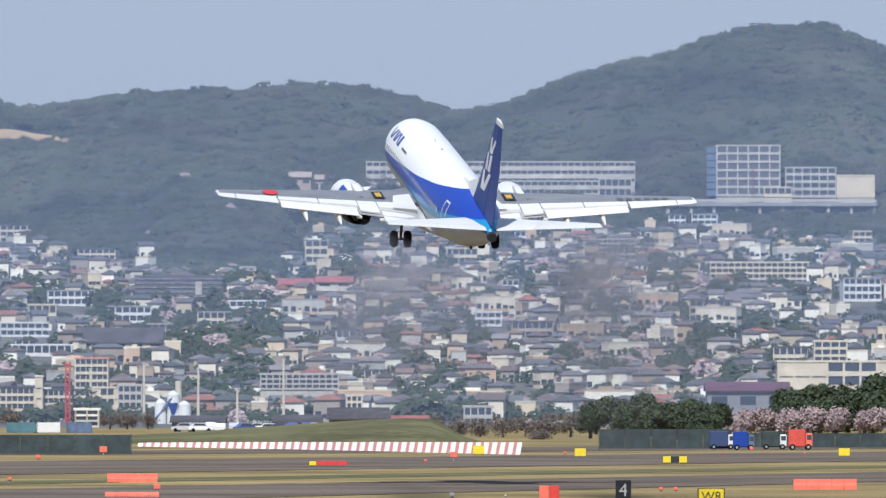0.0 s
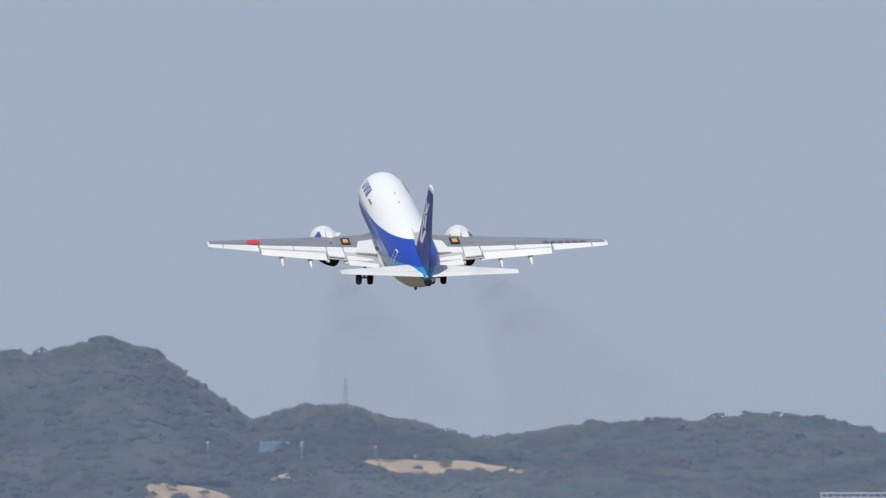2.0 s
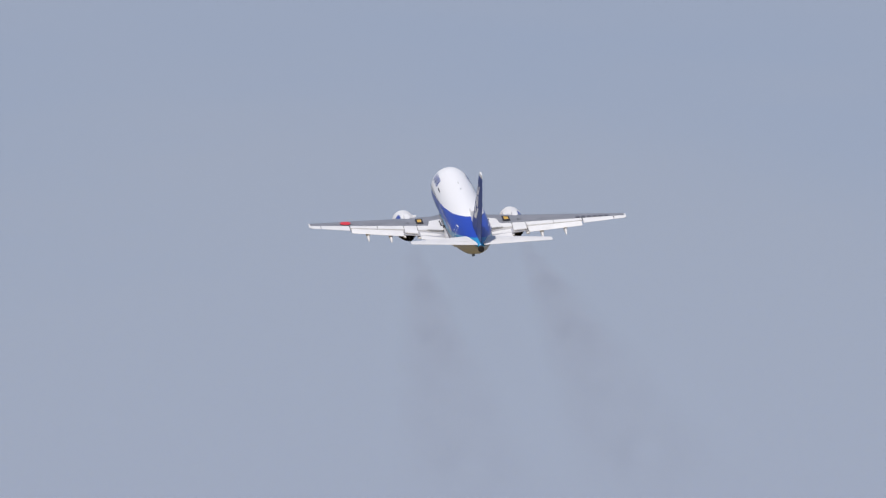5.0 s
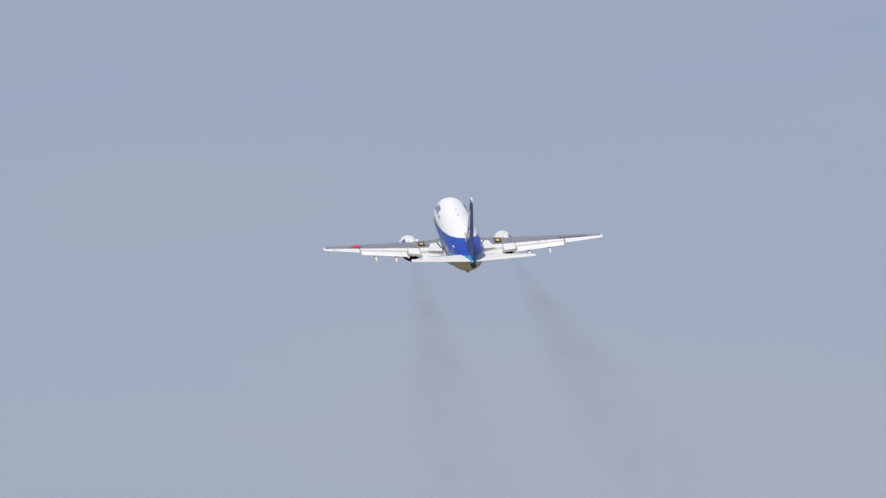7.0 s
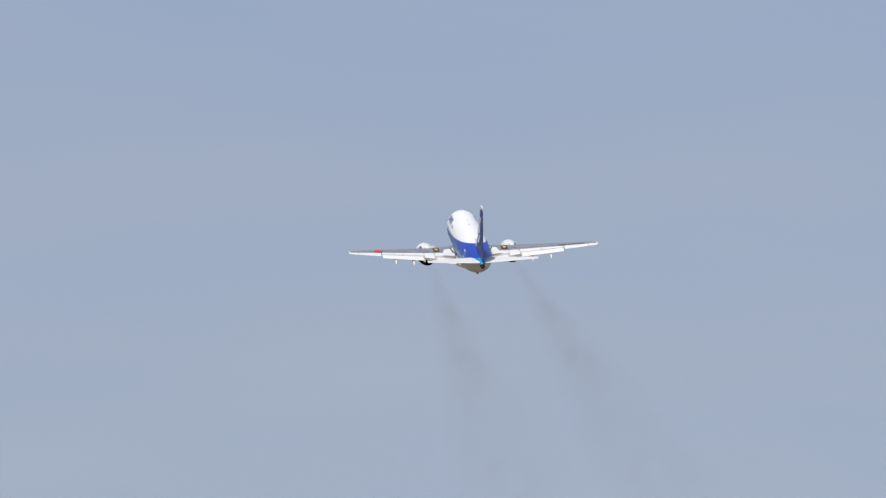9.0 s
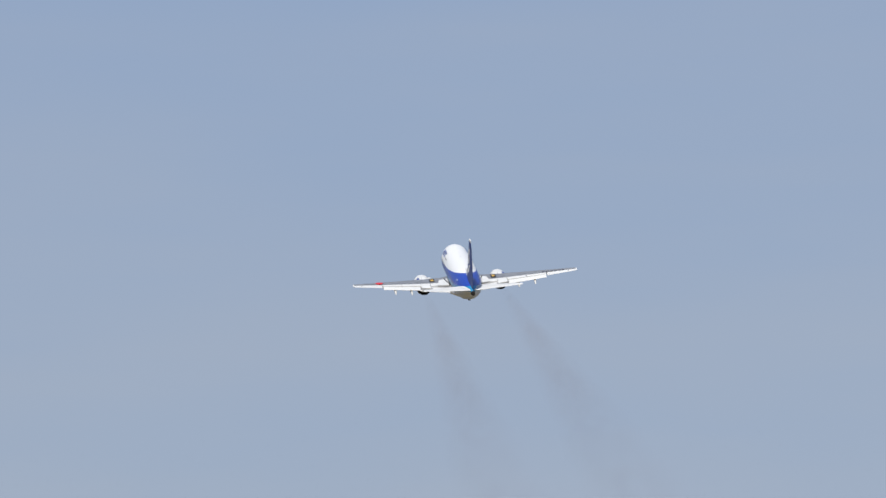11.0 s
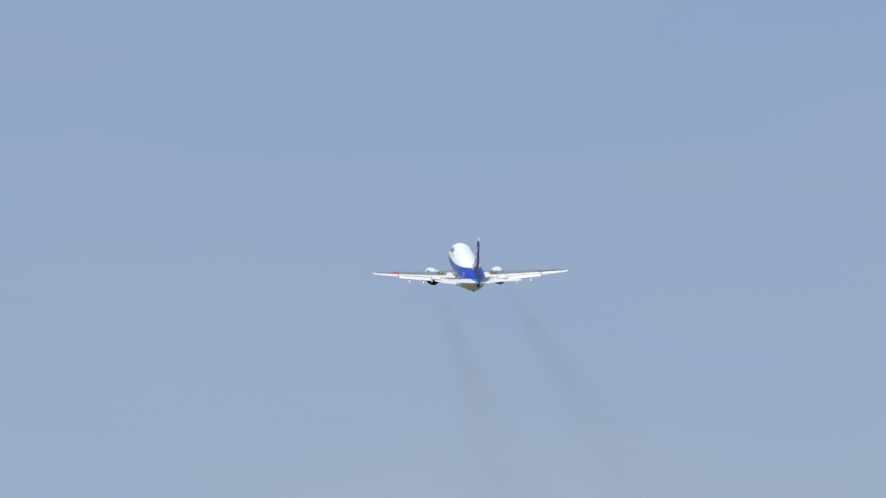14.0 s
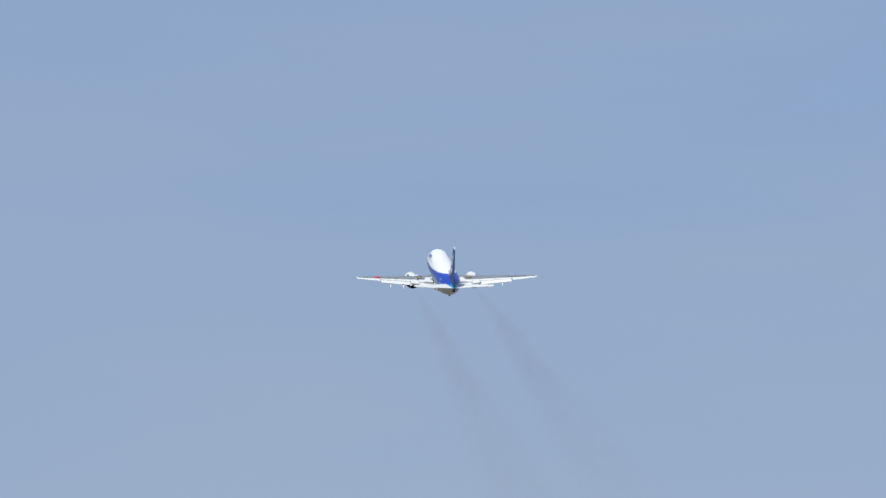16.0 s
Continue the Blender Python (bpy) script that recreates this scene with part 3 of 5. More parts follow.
        # flaps, lowered
        for nm, x0, x1 in (("inner_flap", 1.95, 4.15), ("outer_flap", 5.7, 10.5)):
            for k, (f, c, drop) in enumerate(((0.815, 0.12, 0.0), (0.945, 0.12, 0.09)) if nm == "outer_flap" else ((0.805, 0.15, 0.03), (0.955, 0.17, 0.12))):
                s = []
                for x in (x0, x1):
                    sx, y, ch, z, th = slice_of(x)
                    ch = max(ch, 3.0) if nm == "outer_flap" else min(ch, 6.2)
                    y1 = y - slice_of(x)[2] * 0.80 - (f - 0.80) * ch * 0.9
                    s.append((sx, y1, c * ch, z - drop * (0.8 if nm == "outer_flap" else 1.2), 0.10))
                part(nm, panel(s, 0, 1, 0.05 + 0.07 * k), WHITE, wing, "lowered white flap")
        # flap edge plates beside the engine's wake
        for x in (4.25, 5.62):
            sx, y, c, z, th = slice_of(x)
            part("flap_edge", box(sx, y - 0.87 * c, z - 0.42, 0.28, 1.5, 0.16, bevel=0.03), WHITE, wing)
        for x in (2.9, 6.9, 9.0):
            sx, y, c, z, th = slice_of(x)
            te = y - c
            rings = [[(sx + r * math.cos(u) * 0.8, yy, zz + r * math.sin(u)) for u in (2 * math.pi * i / 10 for i in range(10))] for yy, zz, r in ((y - 0.45 * c, z - 0.25, 0.05), (y - 0.6 * c, z - 0.38, 0.2), (te + 0.1, z - 0.42, 0.2), (te - 0.5, z - 0.6, 0.13), (te - 0.9, z - 0.72, 0.02))]
            if x > 3:
                part("flap_fairing", loft(rings), WHITE, wing, "white pointed flap track fairing", True)
        part("wing_tip", panel([slice_of(14.26), (side * 14.44, -3.75, 1.25, 0.40, 0.06)]), WHITE, wing)
        sx, y, c, z, th = slice_of(14.3)
        part("static_wick", tube((sx, y - c, z), (sx + side * 0.02, y - c - 0.3, z - 0.05), 0.02, n=5), BLACK, wing)
        # walkway mark over the engine
        def top(x, f):
            s = slice_of(x)
            return Vector((s[0], s[1] - f * s[2], s[3] + s[4] * float(np.interp(f, [0.03, 0.12, 0.3, 0.55, 0.8], [0.25, 0.48, 0.6, 0.5, 0.28])) + 0.012))
        for r, mat, lift in ((0.34, BLACK, 0.03), (0.19, AMBER, 0.06)):
            q = [top(3.97 + dx * r, 0.42 + df * r * 0.36) + Vector((0, 0, lift)) for dx, df in ((-1, -1), (1, -1), (1, 1), (-1, 1))]
            part("walkway_mark", patch(q, 0.01), mat, wing)
        q = [top(x, f) + Vector((0, 0, 0.05)) for x, f in ((1.95, 0.42), (3.05, 0.44), (3.45, 0.80), (1.95, 0.82))]
        part("root_panel", patch(q, 0.03), WHITE, wing, "white panel at the wing root")
        if side < 0:
            q = []
            for i in range(20):
                u = 2 * math.pi * i / 20
                q.append(top(10.95 + 0.5 * math.cos(u), 0.44 + 0.17 * math.sin(u)) + Vector((0, 0, 0.012)))
            q = [p + Vector((0, 0, 0.045)) for p in q]
            part("red_disc", patch(q, 0.01), RED_PAINT, wing, "red disc painted on the wing")
        else:
            for i in range(6):
                x = 10.1 + i * 0.5
                q = [top(x + dx, f) + Vector((0, 0, 0.012)) for dx, f in ((0, 0.44), (0.34, 0.44), (0.30, 0.60), (-0.04, 0.60))]
                part("lettering_bar", patch(q, 0.01), GREY_INK, wing)
        # engine
        ex, ez = side * 4.93, -1.78
        prof = [(5.3, 0.80), (5.42, 0.90), (5.3, 0.98), (4.6, 1.06), (3.2, 1.07), (1.7, 0.99)]
        ring = lambda y, r: [(ex + r * math.cos(u), y, ez + r * math.sin(u) * (0.96 if math.sin(u) < 0 else 1)) for u in (2 * math.pi * i / 32 for i in range(32))]
        eng = part("engine", loft([ring(*p) for p in prof[2:]], caps=False), WHITE, plane, "white engine nacelle with a blue patch", True)
        part("intake_lip", loft([ring(4.9, 0.76), ring(5.3, 0.80), ring(5.42, 0.90), ring(5.3, 0.975)], caps=False), METAL, eng, "", True)
        # aft cowl and fan duct are black: the nacelle's shade put into colour
        part("aft_cowl", loft([ring(1.7, 0.985), ring(1.2, 0.90), ring(0.4, 0.75), ring(0.42, 0.71)], caps=False), BLACK, eng, "aft cowl painted dark for the shade below the wing", True)
        part("fan_disc", tube((ex, 4.85, ez), (ex, 4.9, ez), 0.78, n=24), HOT_METAL, eng)
        part("fan_duct", loft([ring(0.42, 0.73), ring(1.0, 0.68), ring(1.05, 0.45)], caps=False), BLACK, eng)
        part("core_nozzle", loft([ring(1.3, 0.56), ring(0.0, 0.50), ring(-1.1, 0.40), ring(-1.0, 0.36), ring(-0.4, 0.34)], caps=False), HOT_METAL, eng, "dark burnt core nozzle", True)
        part("exhaust_plug", tube((ex, -0.4, ez), (ex, -1.5, ez), 0.33, 0.05, 16), HOT_METAL, eng)
        part("pylon", loft([[(ex - w, y, z0), (ex + w, y, z0), (ex + w, y, z1), (ex - w, y, z1)] for y, w, z0, z1 in ((3.9, 0.04, ez + 0.9, ez + 1.08), (2.4, 0.2, ez + 0.7, ez + 1.3), (0.5, 0.22, ez + 0.4, ez + 1.15), (-1.4, 0.06, ez + 0.6, ez + 0.9))]), WHITE, eng)
        part("strake", patch([(ex - side * 0.78, 4.2, ez + 0.75), (ex - side * 0.78, 2.9, ez + 0.76), (ex - side * 1.05, 2.95, ez + 1.06)], 0.03), WHITE, eng)
        bm = bmesh.new()
        for u0 in range(6):
            a0, a1 = (math.pi / 2 + side * -0.45 - side * 0.16 * k for k in (u0, u0 + 1))
            y0, y1 = 3.7 - 0.16 * u0, 2.3 + 0.1 * u0
            pts = [(ex + 1.085 * math.cos(a), y, ez + 1.085 * math.sin(a)) for a, y in ((a0, y0), (a1, y0), (a1, y1), (a0, y1))]
            bm.faces.new([bm.verts.new(p) for p in pts])
        part("nacelle_patch", bm, BLUE, eng, "blue painted patch")
        # horizontal tail
        s2 = STAB if side > 0 else mirror(STAB)
        stab = part("stabilizer", panel(s2, 0, 0.7, twist=0.06), WHITE, plane, "white horizontal tail surface")
        part("elevator", panel(s2, 0.71, 1.0, twist=0.06), WHITE, stab)

    rings = [[(0, y, z)] + [(w * c * 0.055, y - f * c, z) for f, w in ((0.06, 0.8), (0.3, 1), (0.66, 0.7))] + [(-w * c * 0.055, y - f * c, z) for f, w in ((0.66, 0.7), (0.3, 1), (0.06, 0.8))] for _, y, c, z in FIN]
    fin = part("fin", loft(rings), DEEP_BLUE, plane, "dark blue vertical fin with white slanted bars")
    rings = [[(w * c * 0.055, y - f * c, z) for f, w in ((0.67, 0.68), (1.0, 0.06))] + [(-w * c * 0.055, y - f * c, z) for f, w in ((1.0, 0.06), (0.67, 0.68))] for _, y, c, z in FIN]
    part("rudder", loft(rings), DEEP_BLUE, fin)
    rings = [[(w * c * 0.056, y - f * c, z) for f, w in ((0.0, 0.1), (0.3, 1), (1.02, 0.1))] + [(-w * c * 0.056, y - f * c, z) for f, w in ((1.02, 0.1), (0.3, 1), (0.0, 0.1))] for _, y, c, z in (FIN[-1], (0, -15.35, 1.85, 7.62))]
    part("fin_cap", loft(rings), WHITE, fin)
    part("dorsal_fillet", loft([[(-w, y, z0), (w, y, z0), (0.05, y, z1), (-0.05, y, z1)] for y, w, z0, z1 in ((-6.2, 0.05, 1.85, 2.0), (-8.2, 0.2, 1.7, 2.2), (-10.0, 0.3, 1.5, 2.75), (-11.2, 0.3, 1.3, 3.0))]), WHITE, fin, "white dorsal fillet")
    for side in (-1, 1):
        for (z0, z1, f0, f1) in ((2.9, 4.15, 0.30, 0.16), (2.9, 4.15, 0.36, 0.52), (4.25, 5.3, 0.26, 0.14), (4.25, 5.3, 0.42, 0.40), (5.4, 6.35, 0.30, 0.16), (5.4, 6.35, 0.36, 0.52)):
            def on_fin(z, f):
                y = float(np.interp(z, [q[3] for q in FIN], [q[1] for q in FIN]))
                c = float(np.interp(z, [q[3] for q in FIN], [q[2] for q in FIN]))
                return Vector((side * (0.055 * c * float(np.interp(f, [0.06, 0.3, 0.66], [0.8, 1, 0.7])) + 0.014), y - f * c, z))
            part("emblem_bar", patch([on_fin(z0, f0), on_fin(z0, f0 + 0.13), on_fin(z1, f1 + 0.13), on_fin(z1, f1)], 0.01), WHITE, fin)
    part("fin_root", loft([[(-w, y, z0), (w, y, z0), (w * 0.4, y, z1), (-w * 0.4, y, z1)] for y, w, z0, z1 in ((-12.2, 0.5, 0.8, 1.38), (-13.8, 0.46, 0.8, 1.34), (-15.3, 0.22, 0.6, 1.1))]), LIGHT_BLUE, fin, "light blue fin root")
    # main landing gear: each leg swings inwards about its hinge
    gears = []
    for side in (-1, 1):
        gear = part("main_gear", tube((0, 0, 0.0), (0, 0.05, -1.85), 0.10, 0.08), GEAR_METAL, plane, "dark metal landing gear leg")
        gear.location = (side * 2.66, -1.35, -1.05)
        part("side_brace", tube((-side * 0.05, 0, -0.9), (-side * 0.85, 0.15, -0.15), 0.06), GEAR_METAL, gear)
        part("torque_link", tube((0, -0.08, -0.9), (0, -0.32, -1.35), 0.05, 0.04), GEAR_METAL, gear)
        part("axle", tube((-0.5, 0.05, -1.9), (0.5, 0.05, -1.9), 0.07), GEAR_METAL, gear)
        part("gear_door", box(side * 0.16, 0.0, -1.05, 0.05, 0.7, 1.0, bevel=0.01), WHITE, gear, "white gear door")
        for dx in (-0.41, 0.41):
            bm = bmesh.new()
            rings = [[(dx + w, 0.05 + r * math.cos(u), -1.9 + r * math.sin(u)) for u in (2 * math.pi * i / 24 for i in range(24))] for w, r in ((-0.17, 0.3), (-0.18, 0.44), (-0.11, 0.5), (0.11, 0.5), (0.18, 0.44), (0.17, 0.3))]
            wheel = part("wheel", loft(rings, bm), RUBBER, gear, "black rubber tyre", True)
            part("hub", tube((dx - 0.16, 0.05, -1.9), (dx + 0.16, 0.05, -1.9), 0.26, n=16), GEAR_METAL, wheel)
        gears.append(gear)
    return plane, gears


AIRLINER, MAIN_GEARS = build_airliner()


# ---- the town on the slope ----
WALLS = [(0.74, 0.71, 0.61), (0.55, 0.48, 0.37), (0.8, 0.77, 0.67), (0.46, 0.39, 0.29), (0.52, 0.49, 0.43), (0.66, 0.6, 0.48), (0.36, 0.28, 0.21), (0.44, 0.43, 0.39), (0.7, 0.64, 0.52), (0.3, 0.26, 0.22), (0.52, 0.37, 0.26), (0.78, 0.74, 0.63), (0.6, 0.5, 0.35)]
ROOFS = [(0.104, 0.1, 0.098), (0.136, 0.13, 0.13), (0.096, 0.085, 0.08), (0.144, 0.111, 0.098), (0.176, 0.165, 0.167), (0.088, 0.096, 0.083), (0.16, 0.138, 0.13), (0.12, 0.115, 0.114), (0.24, 0.222, 0.213), (0.104, 0.096, 0.098), (0.272, 0.123, 0.091), (0.12, 0.115, 0.114), (0.216, 0.146, 0.114)]
WALL_ONE = shade("rendered_house_wall", WALLS, 0.8, grain=0.08, scale=2, stain=0.1, stain_scale=0.3, spread=0.06)
ROOF_ONE = shade("tiled_house_roof", ROOFS, 0.55, grain=0.15, scale=3, stain=0.12, stain_scale=0.4, spread=0.1)
WALL_MANY = shade("rendered_house_walls", WALLS, 0.8, grain=0.08, scale=2, stain=0.1, stain_scale=0.3, island=True)
ROOF_MANY = shade("tiled_house_roofs", ROOFS, 0.55, grain=0.15, scale=3, stain=0.12, stain_scale=0.4, island=True)
GARDEN_LEAF = shade("garden_tree_leaves", [(0.042, 0.062, 0.030), (0.052, 0.072, 0.034), (0.036, 0.055, 0.030), (0.066, 0.070, 0.042), (0.045, 0.060, 0.034), (0.078, 0.070, 0.050)], 0.85, grain=0.2, scale=1.2, island=True, spec=0.2)
GLASS = shade("dark_window_glass", (0.055, 0.065, 0.08), 0.2)
CONCRETE = shade("pale_concrete", (0.41, 0.385, 0.345), 0.8, grain=0.1, scale=1, stain=0.15, stain_scale=0.15)
GREY_CONCRETE = shade("grey_concrete", (0.25, 0.25, 0.26), 0.8, grain=0.1, scale=1, stain=0.15, stain_scale=0.15)
CREAM = shade("cream_render", (0.56, 0.49, 0.37), 0.75, grain=0.08, scale=1, stain=0.12, stain_scale=0.2)
TAN = shade("tan_render", (0.36, 0.29, 0.24), 0.75, grain=0.1, scale=1, stain=0.12, stain_scale=0.2)
DARK_ROOF = shade("dark_sheet_roof", (0.080, 0.076, 0.086), 0.9, grain=0.2, scale=1, stain=0.25, stain_scale=0.2)
RED_ROOF = shade("red_tile_roof", (0.33, 0.12, 0.12), 0.6, grain=0.15, scale=1.5, stain=0.15, stain_scale=0.3)
MAROON = shade("maroon_painted_steel", (0.16, 0.06, 0.08), 0.5, grain=0.1, scale=1, stain=0.15, stain_scale=0.2)
BLUE_NET = shade("blue_scaffold_netting", (0.10, 0.14, 0.22), 0.8, grain=0.2, scale=1.5, stain=0.2, stain_scale=0.3)
STEEL_RED = shade("red_painted_steel", (0.55, 0.07, 0.05), 0.5, grain=0.1, scale=2)
SAND = shade("bare_sandy_soil", (0.39, 0.275, 0.145), 0.9, grain=0.2, scale=0.3, stain=0.2, stain_scale=0.05)
TEAL = shade("teal_netting", (0.07, 0.16, 0.19), 0.7, grain=0.2, scale=0.6)


def house_pieces(w, dp, h, kind, rnd):
    """Boxes and roofs of one house as (part, vertices, faces), its front to -y, its base at z = 0 sunk a little."""
    out = []

    def slab(nm, x, y, z, sx, sy, sz):
        v = [(x + i * sx / 2, y + j * sy / 2, z + k * sz) for k in (0, 1) for i, j in ((-1, -1), (1, -1), (1, 1), (-1, 1))]
        out.append((nm, v, [(0, 3, 2, 1), (4, 5, 6, 7), (0, 1, 5, 4), (1, 2, 6, 5), (2, 3, 7, 6), (3, 0, 4, 7)]))

    def roof(x, y, z, sx, sy, rise, hip):
        e = 0.45
        a, b, t = sx / 2 + e, sy / 2 + e, 0.18
        q = a - hip * b
        v = [(x - a, y - b, z), (x + a, y - b, z), (x + a, y + b, z), (x - a, y + b, z), (x - a, y - b, z + t), (x + a, y - b, z + t), (x + a, y + b, z + t), (x - a, y + b, z + t), (x - q, y, z + t + rise), (x + q, y, z + t + rise)]
        out.append(("roof", v, [(0, 3, 2, 1), (0, 1, 5, 4), (1, 2, 6, 5), (2, 3, 7, 6), (3, 0, 4, 7), (4, 5, 9, 8), (6, 7, 8, 9), (5, 6, 9), (7, 4, 8)]))
    slab("wall", 0, 0, -2.0, w, dp, h + 2.0)
    if kind == "flat":
        slab("parapet", 0, 0, h + 0.003, w + 0.2, dp + 0.2, 0.45)
        slab("wall", w * rnd.uniform(-0.25, 0.25), 0, h + 0.46, w * 0.3, dp * 0.4, 0.8)
    else:
        roof(0, 0, h, w, dp, dp * rnd.uniform(0.2, 0.33), 0.9 if kind == "hip" else 0.0)
        if kind == "gable":
            v = [(i * (w / 2 - 0.003 + 0.004 * k), j * dp / 2 * (1 - k), h + (0.003 if k == 0 else dp * 0.19)) for i in (-1, 1) for j, k in ((-1, 0), (1, 0), (0, 1))]
            out.append(("gable_wall", v, [(0, 1, 2), (3, 5, 4), (0, 3, 4, 1), (0, 2, 5, 3), (1, 4, 5, 2)]))
        if rnd.random() < 0.6:
            wx = w * rnd.choice((-0.62, 0.62))
            slab("wall", wx, -0.4, -2.0, w * 0.5, dp * 0.8, h * 0.5 + 2.0)
            roof(wx, -0.4, h * 0.5, w * 0.5, dp * 0.8, 0.8, 0.6)
    floors = max(1, int(h / 2.8))
    for f in range(floors):
        n = max(2, int(w / 2.0))
        for i in range(n):
            if rnd.random() < 0.93:
                slab("window", (i + 0.5) / n * w - w / 2 + rnd.uniform(-0.2, 0.2), -dp / 2 - 0.01, 0.9 + f * 2.8, rnd.choice((0.9, 1.5, 1.7)), 0.12, rnd.choice((1.0, 1.2, 1.7)))
        for s in (-1, 1):
            for q in (-0.3, 0.02, 0.32):
                slab("window", s * (w / 2 + 0.01), q * dp, 1.0 + f * 2.8, 0.12, 1.2, 1.1)
    if floors > 1 and rnd.random() < 0.65:
        slab("balcony", rnd.uniform(-0.1, 0.1) * w, -dp / 2 - 0.5, 2.75, w * 0.6, 0.9, 0.95)
    return out


def piece_mesh(name, pieces, mats, which):
    v, f, mi, base = [], [], [], 0
    for nm, pv, pf in pieces:
        v += pv
        f += [tuple(base + i for i in q) for q in pf]
        mi += [which[nm]] * len(pf)
        base += len(pv)
    me = bpy.data.meshes.new(name)
    me.from_pydata(v, [], f)
    for m in mats:
        me.materials.append(m)
    me.polygons.foreach_set("material_index", mi)
    return me


HOUSE_KINDS = []


def build_house_kinds():
    rnd = random.Random(11)
    for i in range(28):
        kind = rnd.choice(("gable", "hip", "gable", "hip", "flat"))
        big = rnd.random() < 0.16
        w = rnd.uniform(9, 14) if big else rnd.uniform(4.2, 6.6)
        HOUSE_KINDS.append(house_pieces(w, rnd.uniform(4.0, 5.4), (7.4 if big and kind == "flat" else rnd.choice((4.6, 5.0, 5.2, 3.0))), kind, rnd) )


# plots kept free for the larger buildings: bearing from, to, and depth from, to
KEEP_FREE = [(640, 1200, 4240, 4420), (1190, 1570, 4180, 4420), (1240, 1440, 3850, 3960), (232, 405, 3722, 3832), (128, 298, 3455, 3562), (480, 635, 3800, 3900), (-290, -80, 4120, 4210), (-20, 350, 2690, 2990), (340, 460, 2690, 2900)]


# mid-size blocks among the houses: bearing from, to, top, foot, wall (w white, c cream, t tan, g grey)
BLOCKS = [(0, 87, 573, 597, "w"), (20, 128, 612, 632, "w"), (84, 168, 516, 543, "w"), (50, 100, 541, 561, "c"), (191, 268, 544, 573, "w"), (27, 64, 604, 624, "w"),
          (137, 205, 442, 462, "c"), (0, 60, 400, 432, "c"), (349, 409, 554, 583, "c"), (406, 470, 534, 560, "w"), (523, 564, 523, 543, "w"), (258, 305, 575, 600, "t"),
          (594, 631, 586, 603, "w"), (644, 685, 657, 677, "c"), (540, 580, 427, 469, "c"), (1183, 1214, 381, 403, "w"), (1224, 1270, 381, 400, "w"), (888, 918, 497, 521, "w"),
          (891, 932, 411, 433, "w"), (790, 845, 441, 472, "c"), (841, 888, 554, 578, "w"), (905, 979, 571, 603, "t"), (1492, 1560, 494, 534, "w"), (1428, 1472, 449, 464, "w"),
          (1509, 1543, 411, 433, "c"), (1220, 1294, 534, 571, "t"), (1368, 1430, 616, 652, "c"), (1073, 1126, 441, 463, "g"), (-563, -483, 408, 445, "w"), (-348, -293, 426, 463, "w")]


def slope_depth(a, y):
    """How far off the town's slope is seen at bearing a and height y."""
    return min(range(2760, 4225, 8), key=lambda d: abs(710 - (land(a, d) - 5) / d * 20190 - y))


BLOCK_SITES = []


def build_blocks():
    pale = shade("white_rendered_wall", (0.62, 0.62, 0.61), 0.8, grain=0.08, scale=1, stain=0.12, stain_scale=0.2)
    walls = {"w": (pale, "white"), "c": (CREAM, "cream"), "t": (TAN, "tan"), "g": (CONCRETE, "grey")}
    for x0, x1, top, foot, key in BLOCKS:
        d = slope_depth((x0 + x1) / 2, foot)
        BLOCK_SITES.append(((x0 + x1) / 2, (x1 - x0) / 2, d))
        floors = max(1, round((foot - top) * d / 20190 / 2.6))
        mat, tint = walls[key]
        facade("apartment_block", "%s %s-storey block with window bands among the houses" % (tint, ("one", "two", "three", "four", "five")[min(floors, 5) - 1]), x0, x1, top, foot, d, 8, floors, max(3, round((x1 - x0) * d / 20190 / 2.3)), mat, "apartment block", turn=random.Random(x0).uniform(-9, 9), roof=random.Random(x1).choice((mat, DARK_ROOF, GREY_CONCRETE)), pier_step=2)


def lots():
    """Where the houses stand: bearing, depth, turn and kind."""
    rnd = random.Random(5)
    d = 2720.0
    while d < 4240:
        a = -1180 + rnd.uniform(0, 60)
        while a < 1650:
            dd = d + rnd.uniform(-16, 16)
            step = rnd.uniform(5.6, 9.8) if rnd.random() < 0.76 else rnd.uniform(12, 34)
            if dd < town_edge(a) - 5 and not any(x0 < a < x1 and y0 < dd < y1 for x0, x1, y0, y1 in KEEP_FREE) and not any(abs(a - c) < half + 22 and -48 < dd - dep < 18 for c, half, dep in BLOCK_SITES):
                yield a, dd, rnd.choice((-34, -20, -12, 0, 8, 18, 30, 62, 78, 90, 104)) + rnd.uniform(-7, 7), rnd.randrange(28)
            a += step / dd * 20190
        d += rnd.uniform(24, 36) if d > 3200 else rnd.uniform(34, 58)


